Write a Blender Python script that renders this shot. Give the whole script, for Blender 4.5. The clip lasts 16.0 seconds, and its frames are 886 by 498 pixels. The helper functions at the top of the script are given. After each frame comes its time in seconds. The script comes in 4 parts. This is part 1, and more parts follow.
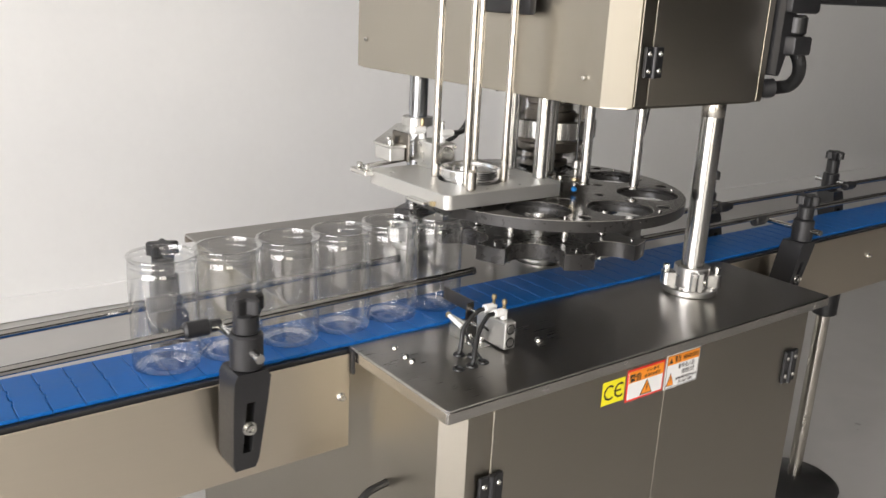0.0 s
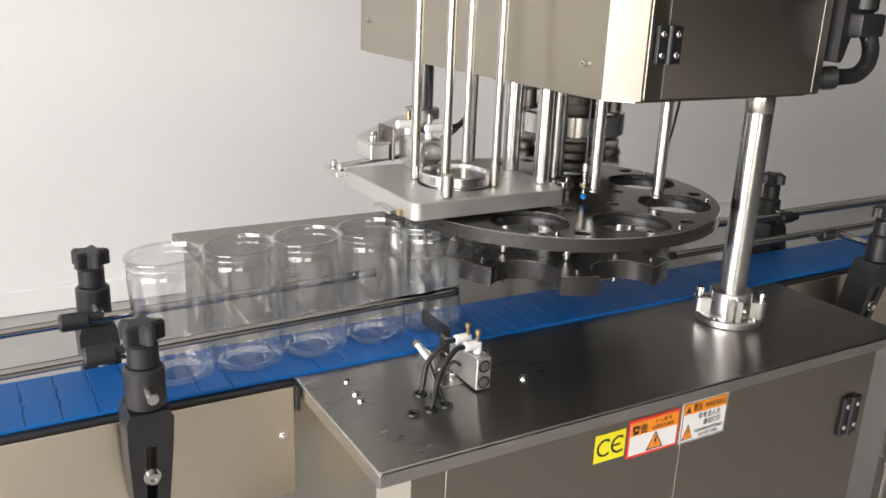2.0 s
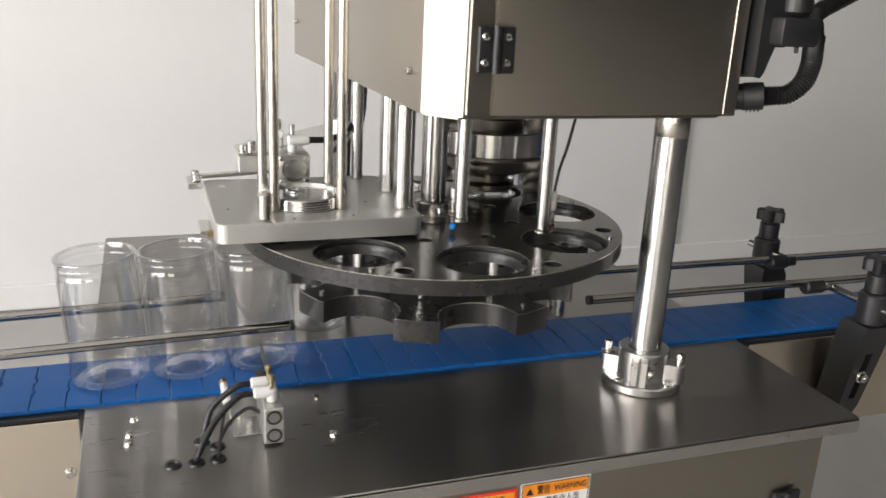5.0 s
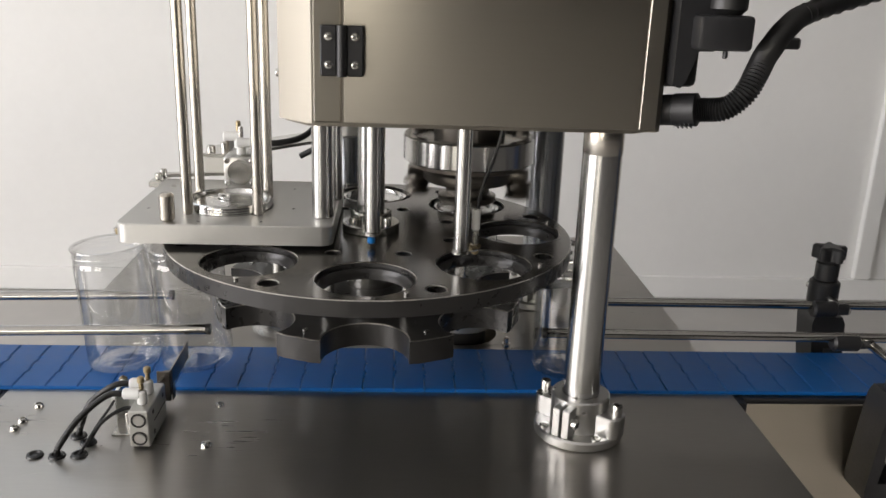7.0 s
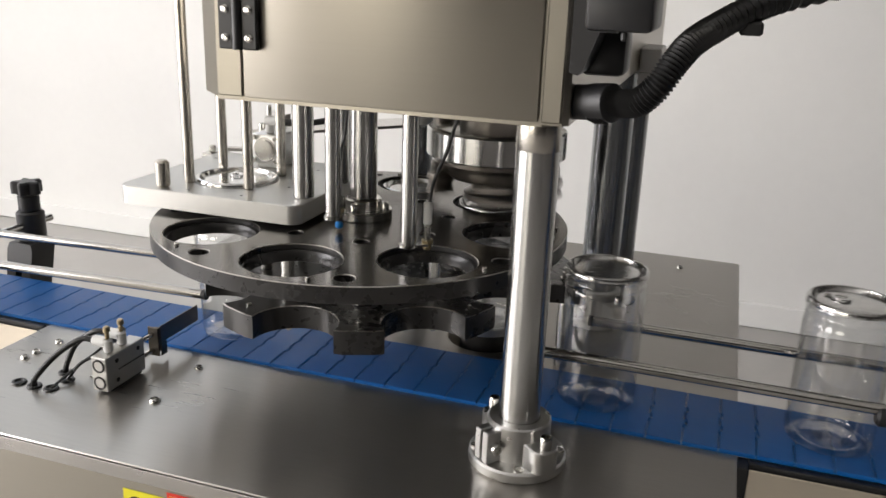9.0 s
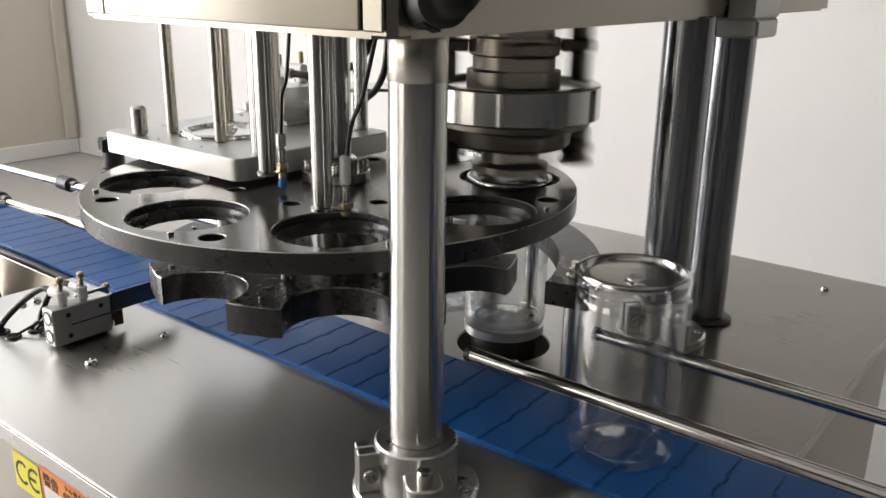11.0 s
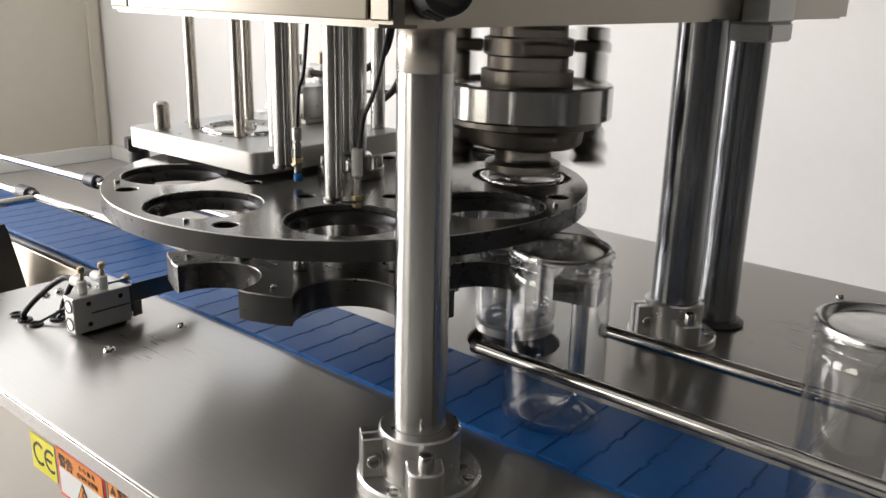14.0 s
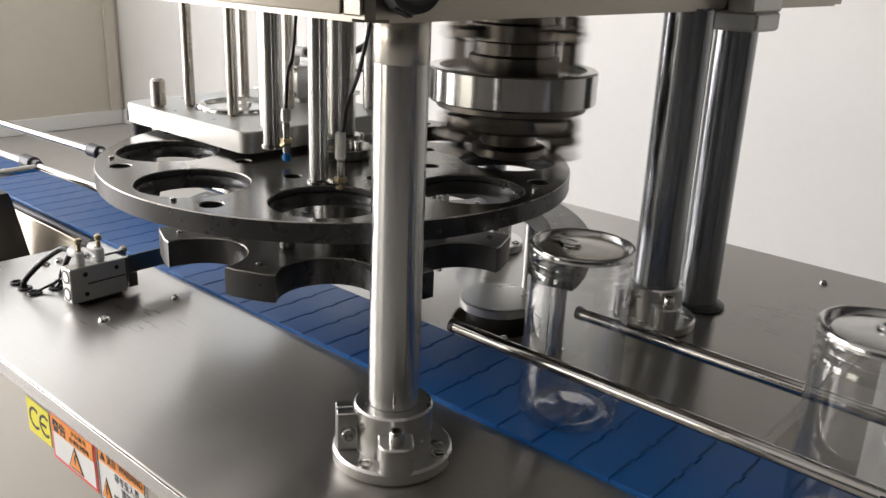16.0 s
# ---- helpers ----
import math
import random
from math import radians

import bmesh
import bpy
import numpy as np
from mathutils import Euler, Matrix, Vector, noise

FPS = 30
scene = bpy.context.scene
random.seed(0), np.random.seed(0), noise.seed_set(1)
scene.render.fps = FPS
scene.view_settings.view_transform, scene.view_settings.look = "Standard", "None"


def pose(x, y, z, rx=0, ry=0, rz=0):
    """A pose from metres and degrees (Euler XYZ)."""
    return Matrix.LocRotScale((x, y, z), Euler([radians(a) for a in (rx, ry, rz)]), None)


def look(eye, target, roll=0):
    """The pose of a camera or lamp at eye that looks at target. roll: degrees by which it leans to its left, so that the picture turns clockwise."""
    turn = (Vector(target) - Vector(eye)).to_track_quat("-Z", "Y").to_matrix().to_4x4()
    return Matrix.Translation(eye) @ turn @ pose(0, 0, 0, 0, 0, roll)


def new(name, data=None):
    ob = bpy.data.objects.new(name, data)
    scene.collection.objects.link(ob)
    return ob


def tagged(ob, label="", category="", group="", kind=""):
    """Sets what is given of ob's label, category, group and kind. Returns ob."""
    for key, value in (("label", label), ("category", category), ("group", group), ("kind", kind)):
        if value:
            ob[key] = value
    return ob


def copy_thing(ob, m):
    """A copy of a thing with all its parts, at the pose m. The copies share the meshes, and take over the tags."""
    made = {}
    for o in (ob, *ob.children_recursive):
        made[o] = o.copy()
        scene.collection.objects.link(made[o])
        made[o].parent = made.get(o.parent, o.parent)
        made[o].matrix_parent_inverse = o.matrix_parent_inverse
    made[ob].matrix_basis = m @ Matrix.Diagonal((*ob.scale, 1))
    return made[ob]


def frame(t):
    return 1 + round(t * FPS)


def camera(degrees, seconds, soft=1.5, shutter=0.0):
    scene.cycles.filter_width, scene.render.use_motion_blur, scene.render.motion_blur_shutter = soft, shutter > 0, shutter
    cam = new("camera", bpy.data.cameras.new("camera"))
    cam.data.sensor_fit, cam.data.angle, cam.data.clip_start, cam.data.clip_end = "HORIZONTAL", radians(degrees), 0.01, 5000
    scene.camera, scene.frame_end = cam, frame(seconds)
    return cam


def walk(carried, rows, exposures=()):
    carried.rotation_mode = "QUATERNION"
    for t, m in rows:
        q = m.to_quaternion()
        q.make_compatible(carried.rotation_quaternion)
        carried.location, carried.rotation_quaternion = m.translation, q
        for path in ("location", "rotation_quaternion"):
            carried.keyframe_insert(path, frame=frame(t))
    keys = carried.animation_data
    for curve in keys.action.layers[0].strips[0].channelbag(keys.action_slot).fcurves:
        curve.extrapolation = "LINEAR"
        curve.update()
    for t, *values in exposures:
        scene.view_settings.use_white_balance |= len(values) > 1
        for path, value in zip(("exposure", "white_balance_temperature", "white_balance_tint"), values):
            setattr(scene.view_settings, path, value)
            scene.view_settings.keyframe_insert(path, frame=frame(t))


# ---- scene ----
cam = camera(55.0, 16.0, 1.5, 0.5)
PATH = [
    (0, (-0.601, -0.765, 1.356), (0.557, 0.762, 0.784), 2.8),
    (0.5, (-0.499, -0.749, 1.35), (0.608, 0.811, 0.768), 3.7),
    (1, (-0.401, -0.752, 1.335), (0.599, 0.877, 0.746), 3.8),
    (1.5, (-0.361, -0.737, 1.334), (0.59, 0.916, 0.733), 2.6),
    (2, (-0.338, -0.689, 1.339), (0.625, 0.956, 0.734), 2.4),
    (2.5, (-0.326, -0.659, 1.343), (0.669, 0.972, 0.75), 2.5),
    (3, (-0.295, -0.651, 1.343), (0.7, 0.981, 0.752), 2.5),
    (3.5, (-0.208, -0.671, 1.344), (0.671, 1.023, 0.749), 3.1),
    (4, (-0.111, -0.715, 1.338), (0.627, 1.045, 0.741), 3.1),
    (4.5, (-0.015, -0.712, 1.336), (0.686, 1.064, 0.74), 3.0),
    (7, (0.463, -0.705, 1.339), (0.576, 1.198, 0.735), 2.0),
    (7.5, (0.538, -0.678, 1.348), (0.515, 1.231, 0.752), 2.3),
    (8, (0.625, -0.664, 1.346), (0.411, 1.233, 0.751), 2.0),
    (8.5, (0.756, -0.652, 1.334), (0.323, 1.205, 0.731), 2.3),
    (9, (0.834, -0.604, 1.323), (0.247, 1.207, 0.708), 2.1),
    (9.5, (0.914, -0.497, 1.308), (0.14, 1.236, 0.678), 2.0),
    (12, (1.074, -0.265, 1.218), (-0.186, 1.174, 0.637), 0.5),
    (12.5, (1.076, -0.27, 1.22), (-0.182, 1.176, 0.649), 0.7),
    (13, (1.072, -0.283, 1.224), (-0.171, 1.176, 0.652), 1.2),
    (13.5, (1.071, -0.293, 1.227), (-0.163, 1.173, 0.655), 1.3),
    (14, (1.075, -0.297, 1.227), (-0.156, 1.169, 0.648), 1.4),
    (14.5, (1.077, -0.298, 1.233), (-0.149, 1.165, 0.637), 1.7),
    (15, (1.084, -0.295, 1.238), (-0.145, 1.157, 0.622), 2.2),
    (15.5, (1.093, -0.289, 1.241), (-0.145, 1.146, 0.604), 2.4),
    (16, (1.109, -0.292, 1.246), (-0.128, 1.14, 0.598), 2.4),
]
walk(cam, [(t, look(eye, target, roll)) for t, eye, target, roll in PATH],
     exposures=[(0, -0.06), (4.2, -0.14), (7.0, -0.40), (8.5, -0.34), (12, -0.29), (16, -0.29)])

# ---- light and room ----
world = bpy.data.worlds.new("daylight")
scene.world = world
world.use_nodes = True
wn = world.node_tree.nodes
sky = wn.new("ShaderNodeTexSky")
sky.sky_type, sky.sun_disc = "NISHITA", False
sky.sun_elevation, sky.sun_rotation = radians(38), radians(215)
wn["Background"].inputs["Strength"].default_value = 0.10
world.node_tree.links.new(sky.outputs[0], wn["Background"].inputs[0])

sun_data = bpy.data.lights.new("sun", "SUN")
sun_data.energy, sun_data.angle, sun_data.color = 1.0, radians(10), (1.0, 0.96, 0.9)
sun = new("sun", sun_data)
sun.matrix_world = look((-6, -8, 9), (0.4, 0.3, 0.8))

# area lamps at the workshop's tall windows, with two added fills
LAMP_GAIN = 1.0


def area_lamp(name, eye, target, sx, sy, power, color):
    d = bpy.data.lights.new(name, "AREA")
    d.shape, d.size, d.size_y, d.energy, d.color = "RECTANGLE", sx, sy, power * LAMP_GAIN, color
    ob = new(name, d)
    ob.matrix_world = look(eye, target)
    return ob


area_lamp("window_light_west", (-4.72, -2.3, 2.0), (0, -2.3, 2.0), 4.8, 3.7, 565, (1.0, 0.955, 0.955))
# Added fill that brightens the tabletop's reflection; no such window is known.
area_lamp("fill_light_high", (-4.72, 1.65, 3.2), (0, 1.65, 3.2), 2.1, 1.3, 26, (1.0, 0.985, 0.97))
# Added fill in the upper corner that the tabletop mirrors.
area_lamp("fill_light_north", (-2.6, 2.83, 3.2), (-2.6, 0, 3.2), 3.5, 1.6, 24, (0.96, 0.985, 1.0))
area_lamp("window_light_south", (-3.0, -6.97, 1.65), (-3.0, 0, 1.65), 3.0, 2.1, 128, (1.0, 0.94, 0.84))


# ---- materials ----
def material(name, color, rough=0.5, metal=0.0, spread=0.06, grain=60.0, bump=0.0, stretch=(1, 1, 1), rough_spread=0.08, stain=0.0, coat=0.0):
    m = bpy.data.materials.new(name)
    m.use_nodes = True
    nt = m.node_tree
    n, l = nt.nodes, nt.links
    b = n["Principled BSDF"]
    b.inputs["Metallic"].default_value = metal
    b.inputs["Coat Weight"].default_value = coat
    co = n.new("ShaderNodeTexCoord")
    mp = n.new("ShaderNodeMapping")
    mp.inputs["Scale"].default_value = stretch
    l.new(co.outputs["Object"], mp.inputs[0])
    fine = n.new("ShaderNodeTexNoise")
    fine.inputs["Scale"].default_value = grain
    fine.inputs["Detail"].default_value = 4
    l.new(mp.outputs[0], fine.inputs[0])
    wide = n.new("ShaderNodeTexNoise")
    wide.inputs["Scale"].default_value = 5.0
    wide.inputs["Detail"].default_value = 5
    l.new(co.outputs["Object"], wide.inputs[0])
    both = n.new("ShaderNodeMath")
    both.operation = "MULTIPLY_ADD"
    both.inputs[1].default_value = 0.5 + stain
    l.new(wide.outputs[0], both.inputs[0])
    half = n.new("ShaderNodeMath")
    half.operation = "MULTIPLY"
    half.inputs[1].default_value = 0.5
    l.new(fine.outputs[0], half.inputs[0])
    l.new(half.outputs[0], both.inputs[2])
    ramp = n.new("ShaderNodeMapRange")
    ramp.inputs["From Min"].default_value, ramp.inputs["From Max"].default_value = 0.25, 0.75
    ramp.inputs["To Min"].default_value, ramp.inputs["To Max"].default_value = 1 - spread, 1 + spread
    l.new(both.outputs[0], ramp.inputs["Value"])
    tint = n.new("ShaderNodeVectorMath")
    tint.operation = "SCALE"
    tint.inputs[0].default_value = color
    l.new(ramp.outputs[0], tint.inputs["Scale"])
    l.new(tint.outputs[0], b.inputs["Base Color"])
    rr = n.new("ShaderNodeMapRange")
    rr.inputs["From Min"].default_value, rr.inputs["From Max"].default_value = 0.3, 0.7
    rr.inputs["To Min"].default_value, rr.inputs["To Max"].default_value = max(0.02, rough - rough_spread), rough + rough_spread
    l.new(both.outputs[0], rr.inputs["Value"])
    l.new(rr.outputs[0], b.inputs["Roughness"])
    if bump:
        bp = n.new("ShaderNodeBump")
        bp.inputs["Strength"].default_value = bump
        bp.inputs["Distance"].default_value = 0.001
        l.new(fine.outputs[0], bp.inputs["Height"])
        l.new(bp.outputs[0], b.inputs["Normal"])
    return m


def clear_plastic(name, face):
    m = bpy.data.materials.new(name)
    m.use_nodes = True
    n, l = m.node_tree.nodes, m.node_tree.links
    n.remove(n["Principled BSDF"])
    out = n["Material Output"]
    clear = n.new("ShaderNodeBsdfTransparent")
    clear.inputs[0].default_value = (0.93, 0.935, 0.935, 1)
    gloss = n.new("ShaderNodeBsdfGlossy")
    gloss.inputs["Roughness"].default_value = 0.06
    fres = n.new("ShaderNodeLayerWeight")
    fres.inputs["Blend"].default_value = 0.5
    power = n.new("ShaderNodeMath")
    power.operation = "POWER"
    power.inputs[1].default_value = 2.4
    l.new(fres.outputs["Facing"], power.inputs[0])
    amount = n.new("ShaderNodeMath")
    amount.operation = "MULTIPLY_ADD"
    amount.inputs[1].default_value, amount.inputs[2].default_value = 0.9 - face, face
    l.new(power.outputs[0], amount.inputs[0])
    co = n.new("ShaderNodeTexCoord")
    ns = n.new("ShaderNodeTexNoise")
    ns.inputs["Scale"].default_value = 22
    bp = n.new("ShaderNodeBump")
    bp.inputs["Strength"].default_value = 0.12
    bp.inputs["Distance"].default_value = 0.004
    l.new(co.outputs["Object"], ns.inputs[0])
    l.new(ns.outputs[0], bp.inputs["Height"])
    l.new(bp.outputs[0], gloss.inputs["Normal"])
    l.new(bp.outputs[0], fres.inputs["Normal"])
    mix = n.new("ShaderNodeMixShader")
    l.new(amount.outputs[0], mix.inputs[0])
    l.new(clear.outputs[0], mix.inputs[1])
    l.new(gloss.outputs[0], mix.inputs[2])
    l.new(mix.outputs[0], out.inputs[0])
    return m


def turned_metal(name, color, rough):
    """Turned and polished shafts: fine rings round the axis draw reflections out along it."""
    m = material(name, color, rough, 1.0, 0.03, 60, 0.0, (1, 1, 0.1), 0.01)
    n, l = m.node_tree.nodes, m.node_tree.links
    tg = n.new("ShaderNodeTangent")
    tg.direction_type, tg.axis = "RADIAL", "Z"
    b = n["Principled BSDF"]
    b.inputs["Anisotropic"].default_value = 0.85
    b.inputs["Anisotropic Rotation"].default_value = 0.25
    l.new(tg.outputs[0], b.inputs["Tangent"])
    return m


def brushed(m, amount):
    """Fine level brush lines draw reflections out upright."""
    n, l = m.node_tree.nodes, m.node_tree.links
    tg = n.new("ShaderNodeTangent")
    tg.direction_type, tg.axis = "RADIAL", "Z"
    b = n["Principled BSDF"]
    b.inputs["Anisotropic"].default_value = amount
    b.inputs["Anisotropic Rotation"].default_value = 0.25
    l.new(tg.outputs[0], b.inputs["Tangent"])
    return m


STEEL = brushed(material("brushed_steel", (0.36, 0.335, 0.285), 0.34, 1.0, 0.02, 60, 0.0, (0.3, 0.3, 9), 0.004), 0.45)
TABLE = material("table_steel", (0.41, 0.395, 0.37), 0.275, 1.0, 0.06, 60, 0.0, (0.4, 5, 1), 0.015, 0.35)
# its brush lines run along the line, so reflections spread across it
across = TABLE.node_tree.nodes.new("ShaderNodeCombineXYZ")
across.inputs[1].default_value = 1.0
TABLE.node_tree.nodes["Principled BSDF"].inputs["Anisotropic"].default_value = 0.83
TABLE.node_tree.links.new(across.outputs[0], TABLE.node_tree.nodes["Principled BSDF"].inputs["Tangent"])
LIP = material("folded_edge_steel", (0.50, 0.48, 0.45), 0.26, 1.0, 0.04, 60, 0.0, (0.4, 5, 1), 0.02)
PANEL = brushed(material("conveyor_steel", (0.69, 0.62, 0.505), 0.32, 1.0, 0.02, 60, 0.0, (0.3, 0.3, 9), 0.004), 0.4)
CHROME = turned_metal("chrome", (0.54, 0.535, 0.52), 0.22)
# Darker copy of the chrome: the rear columns' shade is put into its colour.
SHADED_CHROME = turned_metal("shaded_chrome", (0.31, 0.32, 0.335), 0.24)
ROD = material("satin_rod", (0.52, 0.49, 0.44), 0.27, 1.0, 0.02, 20, 0.0, (1, 1, 0.2), 0.01)
RAIL = material("polished_rail", (0.43, 0.42, 0.40), 0.13, 1.0, 0.04, 40, 0.0, (0.2, 1, 1), 0.02)
BOLT = material("bolt_steel", (0.6, 0.59, 0.56), 0.2, 1.0, 0.05, 200)
ALU = material("aluminium", (0.56, 0.555, 0.53), 0.42, 0.85, 0.05, 120, 0.05, (1, 1, 1), 0.06)
ALU_BRIGHT = material("machined_aluminium", (0.60, 0.595, 0.58), 0.3, 1.0, 0.04, 60, 0.0, (1, 1, 1), 0.06)
BLACK = material("black_anodised", (0.018, 0.017, 0.016), 0.30, 0.0, 0.12, 90, 0.04, (1, 1, 1), 0.08)
# Lighter than BLACK: the sheen on the round plate's top is put in.
BLACK_TOP = material("black_anodised_sheen", (0.13, 0.122, 0.11), 0.2, 0.9, 0.03, 90, 0.0, (1, 1, 1), 0.02, 0.1)
# Bevels of the wheel plates: worn anodising, with the edge highlight in the colour.
BRIGHT_EDGE = material("bright_edge", (0.42, 0.40, 0.37), 0.3, 1.0, 0.1, 60)
DARK_STEEL = material("dark_steel", (0.17, 0.155, 0.135), 0.33, 1.0, 0.06, 90)
PLASTIC = material("black_plastic", (0.014, 0.014, 0.015), 0.42, 0.0, 0.12, 250, 0.08, (1, 1, 1), 0.08)
RUBBER = material("black_rubber", (0.012, 0.012, 0.012), 0.38, 0.0, 0.1, 120)
BLUE = material("blue_acetal", (0.004, 0.088, 0.305), 0.34, 0.0, 0.14, 70, 0.1, (1, 1, 1), 0.1, 0.3)
BLUE.node_tree.nodes["Principled BSDF"].inputs["Specular IOR Level"].default_value = 0.3
WHITE = material("white_paint", (0.80, 0.80, 0.785), 0.55, 0.0, 0.02, 30, 0.05)
BEIGE = material("cream_paint", (0.62, 0.58, 0.50), 0.6, 0.0, 0.03, 20, 0.05)
# Near black for unseen walls, to keep reflections in the steel dark.
UNSEEN_DARK = material("unseen_wall_dark", (0.05, 0.048, 0.046), 0.7, 0.0, 0.04, 12, 0.05)
CEIL = material("ceiling_paint", (0.72, 0.715, 0.70), 0.8, 0.0, 0.02, 20)
FLOOR = material("epoxy_floor", (0.38, 0.37, 0.355), 0.3, 0.0, 0.10, 8, 0.03, (1, 1, 1), 0.1, 0.4)
FITTING = material("white_plastic", (0.72, 0.72, 0.70), 0.4, 0.0, 0.04, 90)
BRASS = material("brass", (0.44, 0.36, 0.22), 0.3, 1.0, 0.05, 90)
SENSOR_BLUE = material("sensor_blue", (0.01, 0.19, 0.55), 0.35)
LID = material("tinplate", (0.62, 0.62, 0.61), 0.2, 1.0, 0.04, 90, 0.03)
YELLOW = material("yellow_vinyl", (0.84, 0.76, 0.02), 0.4, 0.0, 0.02)
RED = material("red_vinyl", (0.78, 0.045, 0.025), 0.4, 0.0, 0.02)
ORANGE = material("orange_vinyl", (0.88, 0.29, 0.02), 0.4, 0.0, 0.02)
PAPER = material("white_vinyl", (0.80, 0.80, 0.78), 0.4, 0.0, 0.02)
INK = material("black_ink", (0.015, 0.014, 0.013), 0.5)
PET = clear_plastic("clear_pet", 0.12)
PET_NECK = clear_plastic("thick_clear_pet", 0.13)


# ---- mesh helpers ----
PLACE = {}


def thing(name, x, y, z, label, category, group="", kind=""):
    ob = new(name)
    ob.location = (x, y, z)
    ob.empty_display_size = 0.05
    PLACE[ob] = Vector((x, y, z))
    return tagged(ob, label, category, group, kind)


def mesh_object(name, bm, mat, smooth=True, sharp=35):
    me = bpy.data.meshes.new(name)
    bmesh.ops.recalc_face_normals(bm, faces=bm.faces[:])
    if smooth:
        for f in bm.faces:
            f.smooth = True
        for e in bm.edges:
            if len(e.link_faces) == 2 and e.calc_face_angle(0) > radians(sharp):
                e.smooth = False
    bm.to_mesh(me)
    bm.free()
    me.materials.append(mat)
    return new(name, me)


def part(name, bm, mat, parent, label="", smooth=True, edge=None):
    """One mesh under a thing or part; the bmesh is in the world's coordinates."""
    base = PLACE[parent]
    bmesh.ops.translate(bm, verts=bm.verts[:], vec=-base)
    ob = mesh_object(name, bm, mat, smooth)
    if edge:
        ob.data.materials.append(edge)
    ob.parent = parent
    PLACE[ob] = base
    return tagged(ob, label)


def join(*bms):
    out = bms[0]
    for b in bms[1:]:
        me = bpy.data.meshes.new("tmp")
        b.to_mesh(me)
        b.free()
        out.from_mesh(me)
        bpy.data.meshes.remove(me)
    return out


def box(x0, x1, y0, y1, z0, z1, bevel=0.0, seg=2):
    bm = bmesh.new()
    bmesh.ops.create_cube(bm, size=1, matrix=Matrix.LocRotScale(((x0 + x1) / 2, (y0 + y1) / 2, (z0 + z1) / 2), None, (x1 - x0, y1 - y0, z1 - z0)))
    if bevel:
        bmesh.ops.bevel(bm, geom=bm.edges[:], offset=bevel, segments=seg, affect="EDGES", profile=0.5)
    return bm


def lathe(profile, seg=32, x=0.0, y=0.0, z=0.0, closed=False):
    """Turns (radius, height) points about the upright axis at x, y."""
    bm = bmesh.new()
    rings = []
    for r, h in profile:
        if r < 1e-6:
            rings.append([bm.verts.new((x, y, z + h))])
        else:
            rings.append([bm.verts.new((x + r * math.cos(2 * math.pi * i / seg), y + r * math.sin(2 * math.pi * i / seg), z + h)) for i in range(seg)])
    pairs = list(zip(rings, rings[1:]))
    if closed:
        pairs.append((rings[-1], rings[0]))
    for a, b in pairs:
        for i in range(seg):
            j = (i + 1) % seg
            if len(a) == 1 and len(b) == 1:
                continue
            if len(a) == 1:
                bm.faces.new((a[0], b[i], b[j]))
            elif len(b) == 1:
                bm.faces.new((a[i], a[j], b[0]))
            else:
                bm.faces.new((a[i], a[j], b[j], b[i]))
    return bm


def rod(x, y, z0, z1, r, seg=24, edge=0.0015):
    e = min(edge, r * 0.4)
    return lathe([(0, z0), (r - e, z0), (r, z0 + e), (r, z1 - e), (r - e, z1), (0, z1)], seg, x, y)


def tube_along(points, r, seg=10, wave=0.0):
    """A round bar through points, its ends closed; wave gives the ribs of a corrugated hose."""
    bm = bmesh.new()
    pts = [Vector(p) for p in points]
    rings = []
    side = Vector((0.31, 0.17, 0.93))
    for i, p in enumerate(pts):
        d = (pts[min(i + 1, len(pts) - 1)] - pts[max(i - 1, 0)]).normalized()
        u = d.cross(side)
        if u.length < 0.05:
            u = d.cross(Vector((1, 0, 0)))
        u.normalize()
        v = d.cross(u)
        rr = r + (wave if i % 2 else -wave)
        rings.append([bm.verts.new(p + rr * (math.cos(2 * math.pi * k / seg) * u + math.sin(2 * math.pi * k / seg) * v)) for k in range(seg)])
    for a, b in zip(rings, rings[1:]):
        for k in range(seg):
            bm.faces.new((a[k], a[(k + 1) % seg], b[(k + 1) % seg], b[k]))
    bm.faces.new(rings[0][::-1])
    bm.faces.new(rings[-1])
    return bm


def curve_points(ctrl, n):
    """Points on a smooth line through ctrl."""
    c = [Vector(p) for p in ctrl]
    c = [2 * c[0] - c[1]] + c + [2 * c[-1] - c[-2]]
    out = []
    for s in range(len(c) - 3):
        p0, p1, p2, p3 = c[s:s + 4]
        for i in range(n):
            t = i / n
            out.append(0.5 * (2 * p1 + (p2 - p0) * t + (2 * p0 - 5 * p1 + 4 * p2 - p3) * t * t + (3 * p1 - p0 - 3 * p2 + p3) * t ** 3))
    return out + [c[-2]]


def bar(a, b, r, seg=14):
    return tube_along([a, b], r, seg)


